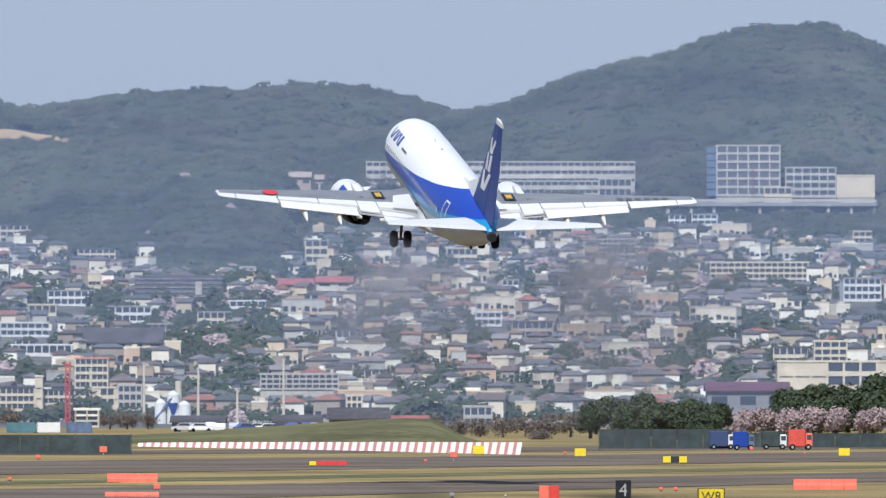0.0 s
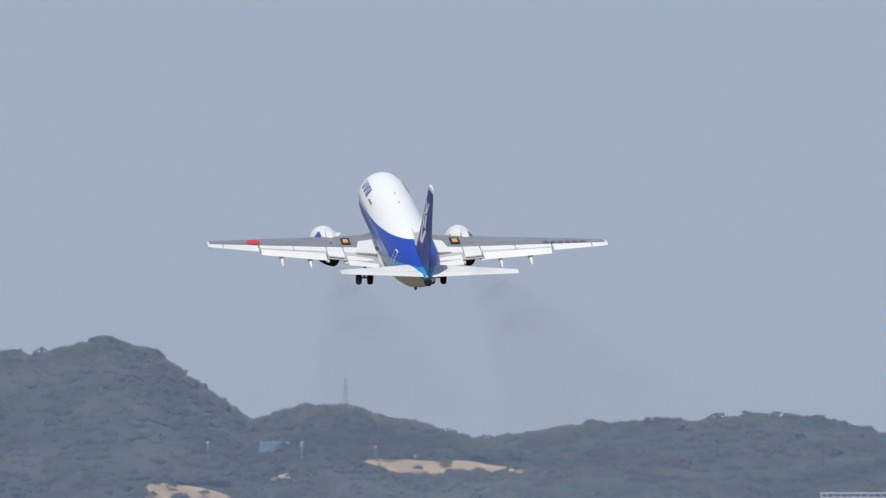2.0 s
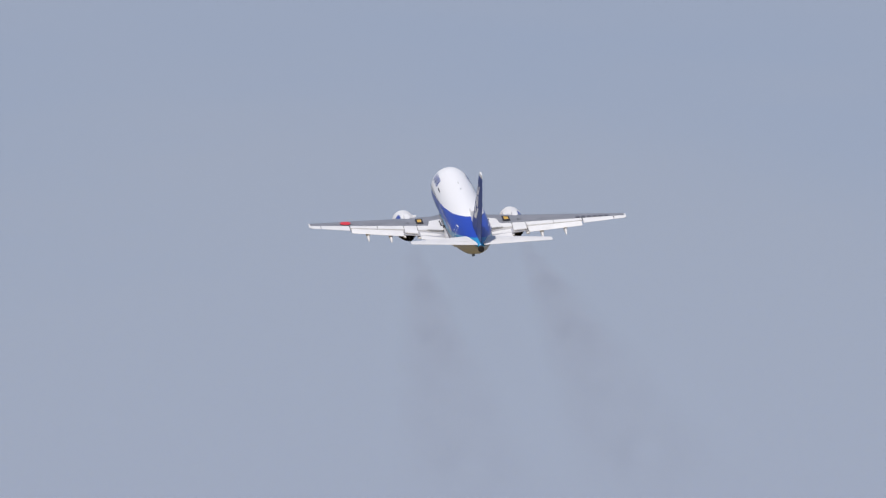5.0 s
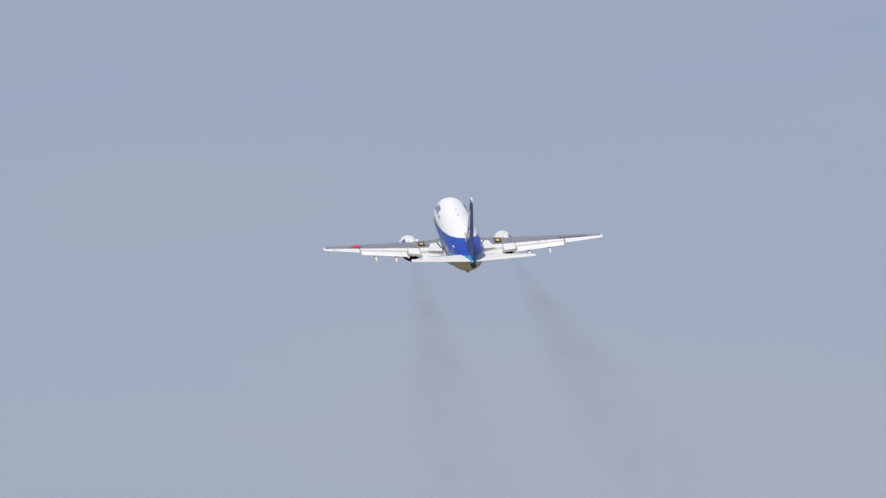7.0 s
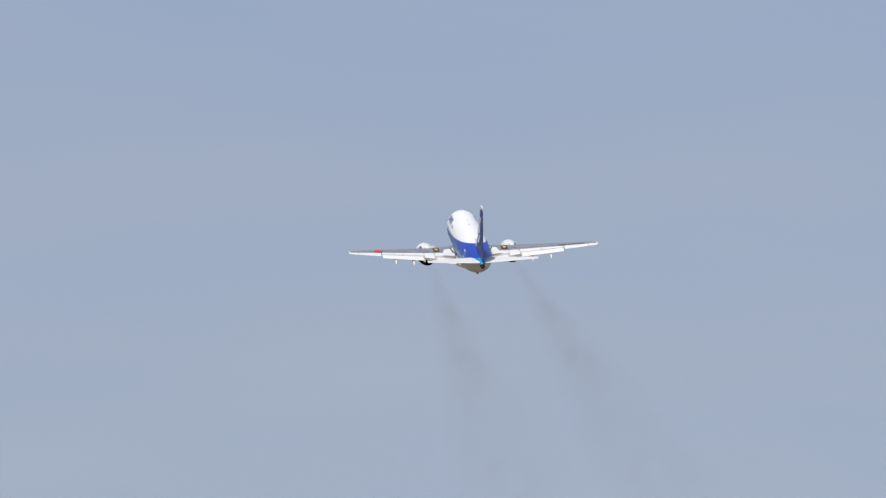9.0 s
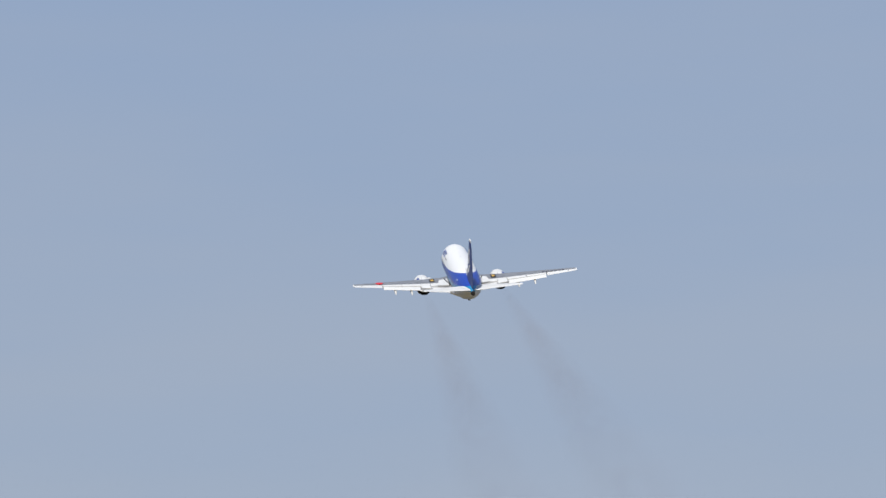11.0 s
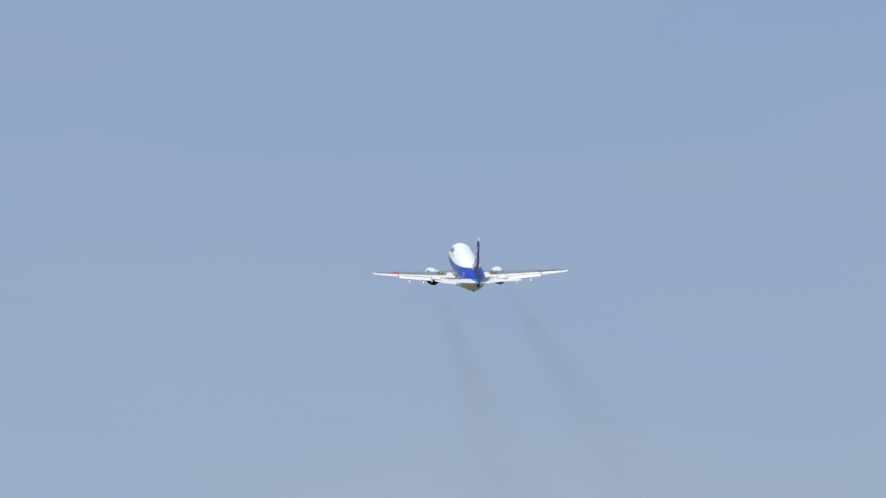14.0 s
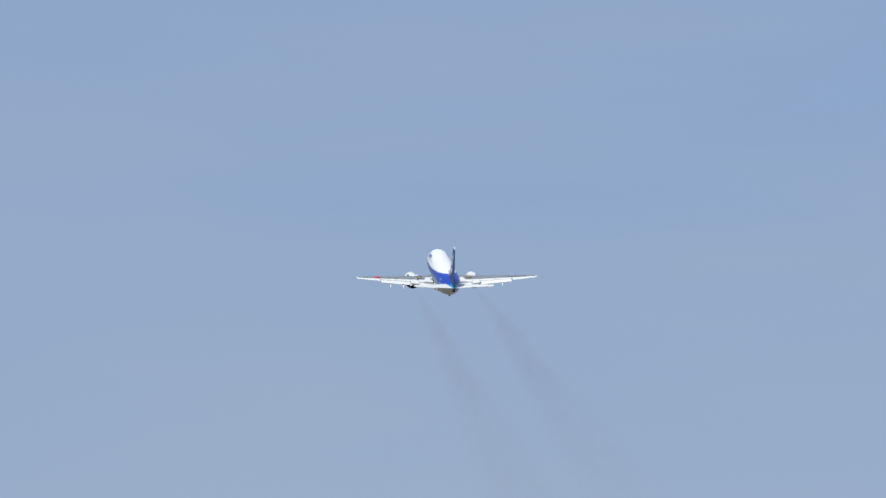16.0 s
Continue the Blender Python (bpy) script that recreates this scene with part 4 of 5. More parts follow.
def build_town():
    build_house_kinds()
    rnd = random.Random(8)
    which = {"wall": 0, "roof": 1, "window": 2, "balcony": 0, "parapet": 0, "gable_wall": 0}
    near, far = [], []
    for lot in lots():
        (near if lot[1] < 3420 and len(near) < 300 else far).append(lot)
    firsts = {}
    for a, d, turn, k in near[:300]:
        m = pose(d * (a - 784) / 20190, d, land(a, d), 0, 0, turn)
        if k in firsts:
            copy_thing(firsts[k], m)
            continue
        flat = not any(len(v) == 10 for nm, v, f in HOUSE_KINDS[k] if nm == "roof")
        tall = max(q[2] for nm, v, f in HOUSE_KINDS[k] for q in v)
        house = tagged(new("house"), "pale rendered %s house with a %s roof on the slope" % ("two-storey" if tall > 5 else "single-storey", "flat grey" if flat else "tiled"), "house", "houses at the foot of the slope")
        for piece in HOUSE_KINDS[k]:
            mats = {"roof": ROOF_ONE, "window": GLASS}.get(piece[0], WALL_ONE)
            ob = new(piece[0], piece_mesh(piece[0], [piece], [mats], {piece[0]: 0}))
            ob.parent = house
        house.matrix_basis = m
        firsts[k] = house
    v, f, mi, base = [], [], [], 0
    for a, d, turn, k in far:
        m = np.array(pose(d * (a - 784) / 20190, d, land(a, d), 0, 0, turn))
        for nm, pv, pf in HOUSE_KINDS[k]:
            v.append(np.array(pv) @ m[:3, :3].T + m[:3, 3])
            f += [tuple(base + i for i in q) for q in pf]
            mi += [which[nm]] * len(pf)
            base += len(pv)
    me = bpy.data.meshes.new("hillside_houses")
    me.from_pydata(np.concatenate(v).tolist(), [], f)
    for mat in (WALL_MANY, ROOF_MANY, GLASS):
        me.materials.append(mat)
    me.polygons.foreach_set("material_index", mi)
    tagged(new("hillside_houses", me), "crowded pale houses with tiled roofs on the hillside", "houses", kind="stuff")
    # garden and street trees between the houses
    green, pink = [], []
    for i in range(11000):
        a = rnd.uniform(-1150, 1650)
        d = rnd.uniform(2690, town_edge(a) + 15)
        if any(abs(a - c) < half and -40 < d - dep < 4 for c, half, dep in BLOCK_SITES):
            continue
        if any(x0 < a < x1 and y0 + 25 < d < y1 for x0, x1, y0, y1 in KEEP_FREE):
            continue
        patchy = noise.noise((a * 0.006, d * 0.006, 7))
        if patchy < -0.02 and rnd.random() < 0.7:
            continue
        r = rnd.uniform(1.4, 3.2) * (1.35 if patchy > 0.12 else 1.0)
        (pink if rnd.random() < 0.10 + (0.5 if a < -250 and d > 4120 else 0) else green).append((d * (a - 784) / 20190, d, land(a, d) - 0.6, r, r * rnd.uniform(1.3, 2.0)))
    leafy_crowns("garden_trees", green, GARDEN_LEAF, "dark green garden trees among the houses", "trees", 21, 100)
    leafy_crowns("cherry_trees", pink, CHERRY, "pale pink cherry trees in bloom among houses", "trees", 22, 110)


def facade(name, label, x0, x1, top, base, d, deep, floors, bays, wall, category="building", turn=0.0, solid_ends=0, roof=None, glass=None, pier_step=1, strip_high=0.62):
    """A building by its bearings, heights and depth: body, floor bands, piers and single windows."""
    p, q = sight(x0 - 784, 710 - base, d), sight(x1 - 784, 710 - top, d)
    w, h = q.x - p.x, q.z - p.z
    thing = tagged(new(name), label, category)
    thing.matrix_basis = pose((p.x + q.x) / 2, d, p.z, 0, 0, turn)
    part("body", box(0, deep / 2, -9, w - 0.1, deep, h + 9), wall, thing)
    fh, bw = h / floors, w / bays
    for k in range(floors):
        part("floor_band", box(0, -0.16, k * fh, w, 0.32, fh * (0.98 - strip_high)), wall, thing)
        for i in range(bays):
            if i < solid_ends or i >= bays - solid_ends:
                continue
            part("window", box(-w / 2 + (i + 0.5) * bw, -0.03, k * fh + fh * (0.98 - strip_high) + 0.01, bw * 0.86, 0.08, fh * strip_high), glass or GLASS, thing)
    for i in range(0, bays + 1, pier_step):
        part("pier", box(-w / 2 + i * bw + (0.2 if i == 0 else -0.2 if i == bays else 0), -0.18, 0.02, max(0.3, bw * 0.13), 0.4, h - 0.04), wall, thing)
    part("parapet", box(0, deep / 2, h + 0.004, w + 0.4, deep + 0.4, 0.5, bevel=0.05), roof or wall, thing)
    return thing, w, h


def barn(name, label, x0, x1, top, eave, base, d, deep, wall, roof, category="building"):
    """A long low building with a pitched roof, ridge across the view."""
    p, q = sight(x0 - 784, 710 - base, d), sight(x1 - 784, 710 - top, d)
    w, h, he = q.x - p.x, q.z - p.z, (base - eave) * d / 20190
    thing = tagged(new(name), label, category)
    thing.matrix_basis = pose((p.x + q.x) / 2, d, p.z, 0, 0, 0)
    part("wall", box(0, deep / 2, -3, w - 0.8, deep - 0.6, he + 3), wall, thing)
    pr = [(-0.5, he - 0.1), (deep / 2, h), (deep + 0.5, he - 0.1), (deep + 0.5, he + 0.15), (deep / 2, h + 0.25), (-0.5, he + 0.15)]
    part("roof", loft([[(s * w / 2, y, z) for y, z in pr] for s in (-1, 1)]), roof, thing)
    for i in range(max(2, int(w / 5))):
        n = max(2, int(w / 5))
        part("window", box(-w / 2 + (i + 0.5) * w / n, 0.27, he * 0.35, w / n * 0.55, 0.1, he * 0.4), GLASS, thing)
    return thing


def stepped_flats(x0, x1, top, base, d, rows):
    """Terraces that climb the slope, each a dark roof over a shaded gallery with a pale edge."""
    p, q = sight(x0 - 784, 710 - base, d), sight(x1 - 784, 710 - top, d)
    w, h = q.x - p.x, q.z - p.z
    thing = tagged(new("terraced_flats"), "dark roofed flats in steps up the slope", "apartment block")
    thing.matrix_basis = pose((p.x + q.x) / 2, d, p.z, 0, 0, 3)
    for k in range(rows):
        z, y = k * h / rows, k * 3.4
        part("gallery", box(0, y + 5, z - 6, w - 0.6, 9, 6 + h / rows * 0.5), GREY_CONCRETE, thing)
        bm = loft([[(s * w / 2, yy, z + zz) for yy, zz in ((y - 0.4, h / rows * 0.5), (y + 4.4, h / rows * 1.25), (y + 4.4, h / rows * 1.25 + 0.2), (y - 0.4, h / rows * 0.5 + 0.2))] for s in (-1, 1)])
        part("roof", bm, DARK_ROOF, thing, "dark sheet roof")
        part("edge_beam", box(0, y - 0.5, z + h / rows * 0.42, w, 0.15, 0.16), CONCRETE, thing)
        for i in range(12):
            part("window", box(-w / 2 + (i + 0.5) * w / 12, y + 0.47, z + 0.1, w / 12 * 0.7, 0.08, h / rows * 0.32), GLASS, thing)
    part("stair_tower", box(w * 0.22, 5.5, h * 0.3, 2.2, 2.2, h * 0.5, bevel=0.05), CONCRETE, thing)


def build_landmarks():
    # long terraced school on the wooded slope
    t, w, h = facade("school", "long pale concrete school building with window bands", 648, 1124, 288, 330, 4320, 10, 3, 40, CONCRETE, "school", pier_step=20, strip_high=0.42)
    facade("school_annex", "stepped lower wing of the pale concrete school", 796, 1060, 322, 350, 4313, 8, 2, 22, CONCRETE, "school", pier_step=11, strip_high=0.42)
    facade("entrance_block", "small pale concrete entrance block with tall windows", 1060, 1118, 318, 352, 4309, 6, 2, 5, CONCRETE, "building")
    # building under construction with open floors
    # solid dark panels, coloured as the shade inside the open floors
    t, w, h = facade("unfinished_tower", "unfinished concrete tower with open floors", 1268, 1381, 259, 348, 4300, 14, 6, 6, CONCRETE, "building", glass=shade("painted_floor_shade", (0.085, 0.09, 0.105), 0.8, grain=0.2, scale=0.5), pier_step=3, strip_high=0.7)
    for k in range(9):
        part("scaffold_frame", box(-w / 2 - 2.9 + 2.8 * (k % 2) , 1 + 3 * (k % 3), -3, 0.2, 0.2, h + 3), BLUE_NET, t)
    for k in range(7):
        part("scaffold_sheet", box(-w / 2 - 1.9, 3.2, 0.2 + k * h / 7, 3.4, 6, h / 7 - 0.5), BLUE_NET, t, "blue scaffold netting")
    part("hoist", box(w * 0.08, -0.6, 0, 0.4, 0.4, h * 0.55), MAROON, t, "red site hoist")
    facade("office_block", "pale four-storey block with blue-grey windows", 1390, 1480, 298, 350, 4300, 12, 4, 6, CONCRETE, "building")
    facade("beige_hall", "plain beige hall beside the office block", 1482, 1547, 312, 350, 4296, 12, 1, 2, CREAM, "building", solid_ends=1)
    facade("low_block", "low cream block before the tower", 1352, 1402, 333, 349, 4290, 6, 1, 4, CREAM, "building")
    # retaining deck below them
    t = tagged(new("retaining_deck"), "long grey concrete deck on supports below the blocks", "viaduct")
    p, q = sight(1178 - 784, 710 - 384, 4270), sight(1552 - 784, 710 - 352, 4270)
    t.matrix_basis = pose((p.x + q.x) / 2, 4270, p.z, 0, 0, 0)
    w = q.x - p.x
    part("deck", box(0, 6, 3.9, w, 14, 1.5, bevel=0.1), GREY_CONCRETE, t)
    part("railing", box(0, -0.8, 5.6, w, 0.15, 1.0), CONCRETE, t)
    part("back_wall", box(0, 3, -8, w, 1, 11.8), GREY_CONCRETE, t)
    for i in range(10):
        part("support", box(-w / 2 + 1 + i * (w - 2) / 9, 0.5, -8, 1.0, 1.0, 11.85), CONCRETE, t)
    # flats
    facade("apartment_block", "long beige five-storey apartment block with balconies", 1256, 1432, 466, 515, 3900, 9, 5, 16, CREAM, "apartment block", turn=-8)
    facade("apartment_block", "pale grey apartment block on the slope", 1045, 1125, 425, 448, 4080, 9, 3, 8, CONCRETE, "apartment block", turn=6)
    stepped_flats(240, 396, 489, 536, 3786, 6)
    barn("dark_roofed_hall", "long hall under a dark tiled roof", 136, 290, 581, 607, 616, 3534, 14, CREAM, DARK_ROOF, "hall")
    for x0, x1, y in ((486, 556, 512), (558, 626, 508)):
        barn("row_house", "white row houses with a red tiled roof", x0, x1, y - 18, y - 8, y + 2, 3862, 8, WALL_ONE, RED_ROOF, "row house")
    hall = barn("long_hall", "long cream hall with a reddish roof and firewalls", -273, -90, 396, 406, 424, 4160, 9, CREAM, shade("brick_red_sheet_roof", (0.40, 0.25, 0.19), 0.7, grain=0.12, scale=1, stain=0.15), "hall")
    for i in range(6):
        part("firewall", box(-18.4 + i * 7.3, 2.2, 2.6, 0.7, 5.5, 3.0, bevel=0.05), CREAM, hall)
    barn("white_hall", "low white hall among the houses", 1240, 1330, 690, 702, 730, 2820, 10, WALL_ONE, WHITE, "hall")
    barn("hut", "sunlit yellow hillside hut", 510, 552, 305, 314, 330, 4300, 6, TAN, TAN, "hut")
    barn("hut", "sunlit yellow hillside hut", 556, 574, 310, 318, 345, 4290, 6, TAN, TAN, "hut")
    # flats and works at the foot of the slope
    facade("apartment_block", "cream four-storey flats with dark window bands", -40, 62, 688, 742, 2760, 10, 4, 10, CREAM, "apartment block", turn=4, roof=DARK_ROOF, pier_step=5)
    facade("stair_tower", "plain cream stair tower between flats", 62, 76, 668, 742, 2752, 8, 4, 1, CREAM, "building", solid_ends=1)
    facade("apartment_block", "cream four-storey flats with dark window bands", 76, 160, 692, 744, 2756, 10, 4, 9, CREAM, "apartment block", turn=4, roof=DARK_ROOF, pier_step=3)
    facade("orange_block", "cream block with an orange-brown roof above the flats", 132, 192, 636, 690, 2980, 9, 4, 6, CREAM, "building", pier_step=3, roof=shade("orange_brown_tile", (0.50, 0.24, 0.15), 0.7, grain=0.1, scale=1, stain=0.1))
    facade("cream_block", "cream block with plain end wall", 165, 215, 688, 742, 2740, 9, 3, 4, CREAM, "building", solid_ends=1)
    facade("apartment_block", "pale flats with balconies beside the works", 208, 252, 684, 742, 2735, 9, 4, 4, CONCRETE, "apartment block")
    facade("white_house", "white three-storey house with dark windows", 132, 176, 727, 757, 2150, 6, 3, 2, WALL_ONE, "house")
    facade("pale_works", "small cream works building", 612, 642, 702, 726, 2600, 8, 2, 3, CREAM, "building")
    facade("long_flats", "pale long flats at the foot of the slope", 460, 600, 664, 690, 2880, 9, 3, 12, CONCRETE, "apartment block")
    barn("shed", "dark roofed wooden shed behind the airfield", 578, 690, 724, 742, 760, 1950, 9, GREY_CONCRETE, DARK_ROOF, "shed")
    barn("shed", "white gabled shed by the field", 640, 694, 730, 742, 760, 1930, 6, WALL_ONE, DARK_ROOF, "shed")
    barn("shed", "red roofed shed by the field", 692, 760, 738, 748, 762, 1900, 8, GREY_CONCRETE, RED_ROOF, "shed")
    barn("warehouse", "long grey roofed warehouse by the river", 300, 400, 738, 748, 762, 2050, 14, GREY_CONCRETE, DARK_ROOF, "warehouse")
    barn("warehouse", "long dark roofed warehouse by the river", 480, 570, 737, 748, 762, 2080, 14, GREY_CONCRETE, DARK_ROOF, "warehouse")
    barn("warehouse", "long roofed shed with maroon fascia", 1248, 1400, 678, 692, 730, 2300, 16, GREY_CONCRETE, MAROON, "warehouse")
    facade("cream_depot", "long cream depot behind the trees", 1376, 1640, 642, 690, 2500, 16, 2, 9, CREAM, "building", solid_ends=3)
    facade("rooftop_block", "pale block with a small roof house", 1440, 1500, 606, 645, 2700, 8, 3, 4, CREAM, "building")
    facade("signal_house", "small pale block behind bushes", 820, 872, 722, 760, 2350, 6, 2, 4, CONCRETE, "building")
    # blue and white works with tanks
    t = tagged(new("works_plant"), "blue and white industrial plant with tanks and hoppers", "industrial plant")
    p = sight(305 - 784, 710 - 742, 2500)
    t.matrix_basis = pose(p.x, 2500, 0, 0, 0, 0)
    for x, r, h, m in ((-2.6, 1.3, 4.6, WHITE), (0.2, 1.4, 6.4, WHITE), (2.6, 1.5, 4.2, WHITE)):
        part("tank", tube((x, 0, 0), (x, 0, h), r, r * 0.96, 16), m, t)
        part("tank_top", tube((x, 0, h), (x, 0, h + 0.9), r * 0.98, 0.3, 16), m, t)
    part("hopper", tube((0.2, -1.2, 2.0), (0.2, -1.2, 4.6), 0.4, 1.2, 12), BLUE, t, "blue hopper")
    part("conveyor", tube((-4, -1, 0.5), (0.4, -1, 6.2), 0.35, n=6), BLUE_NET, t)
    part("silo", tube((1.3, 1.5, 0), (1.3, 1.5, 9.4), 0.7, n=12), CREAM, t)
    # red lattice mast
    mast = tagged(new("lattice_mast"), "red painted lattice mast of a crane", "mast")
    p = sight(120 - 784, 0, 2600)
    mast.matrix_basis = pose(p.x, 2600, 0, 0, 0, 0)
    H = 5 + 2600 * (710 - 640) / 20190
    for sx in (-0.5, 0.5):
        for sy in (-0.5, 0.5):
            part("chord", tube((sx, sy, 0), (sx, sy, H), 0.12, n=5), STEEL_RED, mast)
    for k in range(9):
        z = k * H / 9
        part("brace", tube((-0.5, -0.5, z), (0.5, -0.5, z + H / 9), 0.09, n=5), STEEL_RED, mast)
        part("brace", tube((0.5, -0.5, z), (-0.5, -0.5, z + H / 9), 0.09, n=5), STEEL_RED, mast)
    # tall pale poles
    for x, top, d in ((255, 645, 2450), (351, 654, 2450), (502, 638, 2450), (420, 690, 2500), (160, 655, 2700)):
        p = sight(x - 784, 710 - top, d)
        pole = tagged(new("pole"), "tall pale concrete pole", "pole", "tall poles by the river")
        pole.matrix_basis = pose(p.x, d, 0)
        part("shaft", tube((0, 0, 0), (0, 0, p.z), 0.34, 0.22, 10), CREAM, pole)
        part("cap", box(0, 0, p.z, 0.9, 0.5, 0.35, bevel=0.05), CONCRETE, pole)
    # pylon on the ridge
    for x, top, base, d in ((-193, 83, 150, 4615),):
        p, q = sight(x - 784, 710 - base, d), sight(x - 784, 710 - top, d)
        py = tagged(new("pylon"), "grey steel lattice pylon on the ridge", "pylon")
        py.matrix_basis = pose(p.x, d, p.z)
        h = q.z - p.z
        for sx in (-1, 1):
            for sy in (-1, 1):
                part("leg", tube((sx * 1.3, sy * 1.3, -3), (sx * 0.2, sy * 0.2, h), 0.12, n=4), GREY_CONCRETE, py)
        for k in range(6):
            z = h * k / 6
            s = 1.3 - 1.1 * k / 6
            part("brace", tube((-s, -s, z), (s * 0.85, -s * 0.85, z + h / 6), 0.08, n=4), GREY_CONCRETE, py)
            part("brace", tube((s, -s, z), (-s * 0.85, -s * 0.85, z + h / 6), 0.08, n=4), GREY_CONCRETE, py)
        for z, s in ((h * 0.72, 1.9), (h * 0.84, 1.6), (h * 0.95, 1.2)):
            part("arm", tube((-s, 0, z), (s, 0, z), 0.12, n=4), GREY_CONCRETE, py)
    # lamp posts on the slope
    for x, y in ((-438, 197), (-270, 197), (-272, 200), (-140, 205), (-213, 230), (-555, 205), (-70, 222), (-480, 240)):
        d = 4440
        p = sight(x - 784, 710 - y, d)
        post = tagged(new("lamp_post"), "thin grey lamp post among the trees", "lamp post", "lamp posts on the slope")
        post.matrix_basis = pose(p.x, d, p.z - 9)
        part("shaft", tube((0, 0, 0), (0, 0, 9), 0.14, 0.1, 6), CONCRETE, post)
        part("head", box(0, 0, 9, 1.3, 0.4, 0.5, bevel=0.05), CONCRETE, post)


def build_fields():
    """Bare fields laid on the slope, as sheets a little above it."""
    for x0, x1, y0, y1 in FIELDS:
        cols, rows = 26, 10
        verts, faces = [], []
        ds = []
        for j in range(rows + 1):
            want = y1 + (y0 - y1) * j / rows
            best = min(range(4000, 4620, 5), key=lambda d: abs(710 - (land((x0 + x1) / 2, d) - 5) / d * 20190 - want))
            ds.append(best)
        for j, d in enumerate(ds):
            for i in range(cols + 1):
                a = x0 + (x1 - x0) * i / cols
                edge = 3.0 * noise.noise((i * 0.4, j * 0.7, x0)) if j in (0, rows) or i in (0, cols) else 0
                verts.append((d * (a - 784) / 20190, d + edge, land(a, d) + (-0.7 if j in (0, rows) or i in (0, cols) else 0.6)))
        for j in range(rows):
            for i in range(cols):
                faces.append((j * (cols + 1) + i, j * (cols + 1) + i + 1, (j + 1) * (cols + 1) + i + 1, (j + 1) * (cols + 1) + i))
        me = bpy.data.meshes.new("field")
        me.from_pydata(verts, [], faces)
        me.materials.append(SAND)
        tagged(new("field", me), "bare sandy field on the wooded slope", "field", kind="structure")
    for x0, x1, y0, y1, d in ((-345, -283, 195, 214, 4470), (-593, -560, 262, 290, 4380)):
        p, q = sight(x0 - 784, 710 - y1, d), sight(x1 - 784, 710 - y0, d)
        net = tagged(new("netting_screen"), "teal netting screen on posts among the trees", "netting")
        net.matrix_basis = pose((p.x + q.x) / 2, d, p.z)
        w, h = q.x - p.x, q.z - p.z
        part("net", box(0, 0, 0, w, 0.2, h), TEAL, net)
        for i in range(6):
            part("post", tube((-w / 2 + i * w / 5, -0.2, -7), (-w / 2 + i * w / 5, -0.2, h + 1), 0.12, n=6), GREY_CONCRETE, net)


build_blocks()
build_town()
build_landmarks()
build_fields()


# ---- the airfield ----
ASPHALT = shade("worn_asphalt", (0.160, 0.130, 0.105), 1.0, grain=0.15, scale=1.5, stain=0.32, stain_scale=0.05, spec=0.0)
GREEN_GRASS = shade("green_bank_grass", (0.140, 0.132, 0.060), 0.95, grain=0.3, scale=0.6, stain=0.35, stain_scale=0.06, bump=0.3, spec=0.12)
ORANGE = shade("orange_barrier_plastic", (0.80, 0.16, 0.10), 0.5, grain=0.1, scale=2, stain=0.1)
SIGN_YELLOW = shade("yellow_sign_face", (0.80, 0.60, 0.02), 0.45, grain=0.04, scale=3)
SIGN_RED = shade("red_sign_face", (0.62, 0.05, 0.04), 0.45, grain=0.04, scale=3)
FADED_RED = shade("faded_red_paint", (0.50, 0.20, 0.18), 0.6, grain=0.1, scale=2)
FENCE_GREEN = shade("dark_green_fence", (0.035, 0.05, 0.05), 0.8, grain=0.3, scale=1.0, stain=0.2)
TREE_LEAF = shade("evergreen_leaves", [(0.044, 0.062, 0.032), (0.054, 0.074, 0.036), (0.036, 0.054, 0.030), (0.066, 0.082, 0.042)], 0.7, grain=0.3, scale=1.5, island=True, spec=0.25)
TWIG = shade("bare_brown_twigs", [(0.15, 0.12, 0.10), (0.11, 0.095, 0.085), (0.18, 0.15, 0.13)], 0.85, grain=0.3, scale=1.5, island=True)
BARK = shade("tree_bark", (0.10, 0.08, 0.06), 0.9, grain=0.3, scale=3, bump=0.5)
CAR_PAINT = shade("car_paint", [(0.7, 0.7, 0.7), (0.05, 0.06, 0.08), (0.5, 0.5, 0.52), (0.75, 0.75, 0.74), (0.08, 0.12, 0.3)], 0.25, coat=0.5)


def on_ground(a, y):
    """The flat ground seen at bearing a and y below the top line."""
    return sight(a - 784, 710 - y, 5 * 20190 / (y - 710))


def strip(name, label, left_top, right_top, left_low, right_low, mat, lift):
    """A paved strip across the airfield by its edges, carried on to both sides."""
    def edge(l, r, a):
        return on_ground(a, l + (r - l) * a / 1568)
    bm = bmesh.new()
    n = 24
    rows = []
    for i in range(n + 1):
        a = -700 + i * 2900 / n
        rows.append([bm.verts.new(edge(lt, rt, a) + Vector((0, 0, lift))) for lt, rt in ((left_top, right_top), (left_low, right_low))])
    for p, q in zip(rows, rows[1:]):
        bm.faces.new((p[0], p[1], q[1], q[0]))
    bmesh.ops.recalc_face_normals(bm, faces=bm.faces)
    return tagged(part(name, bm, mat), label, "runway", kind="structure")


def build_strips():
    strip("runway", "grey asphalt runway strip with worn patches", 817, 800, 841, 816, ASPHALT, 0.03)
    strip("taxiway", "dark grey asphalt taxiway strip", 867, 836, 893, 853, ASPHALT, 0.03)
    strip("perimeter_road", "grey perimeter road before the trees", 800, 786, 806, 795, ASPHALT, 0.03)
    strip("verge", "greener grass verge between the strips", 852, 824, 858, 829, GREEN_GRASS, 0.02)


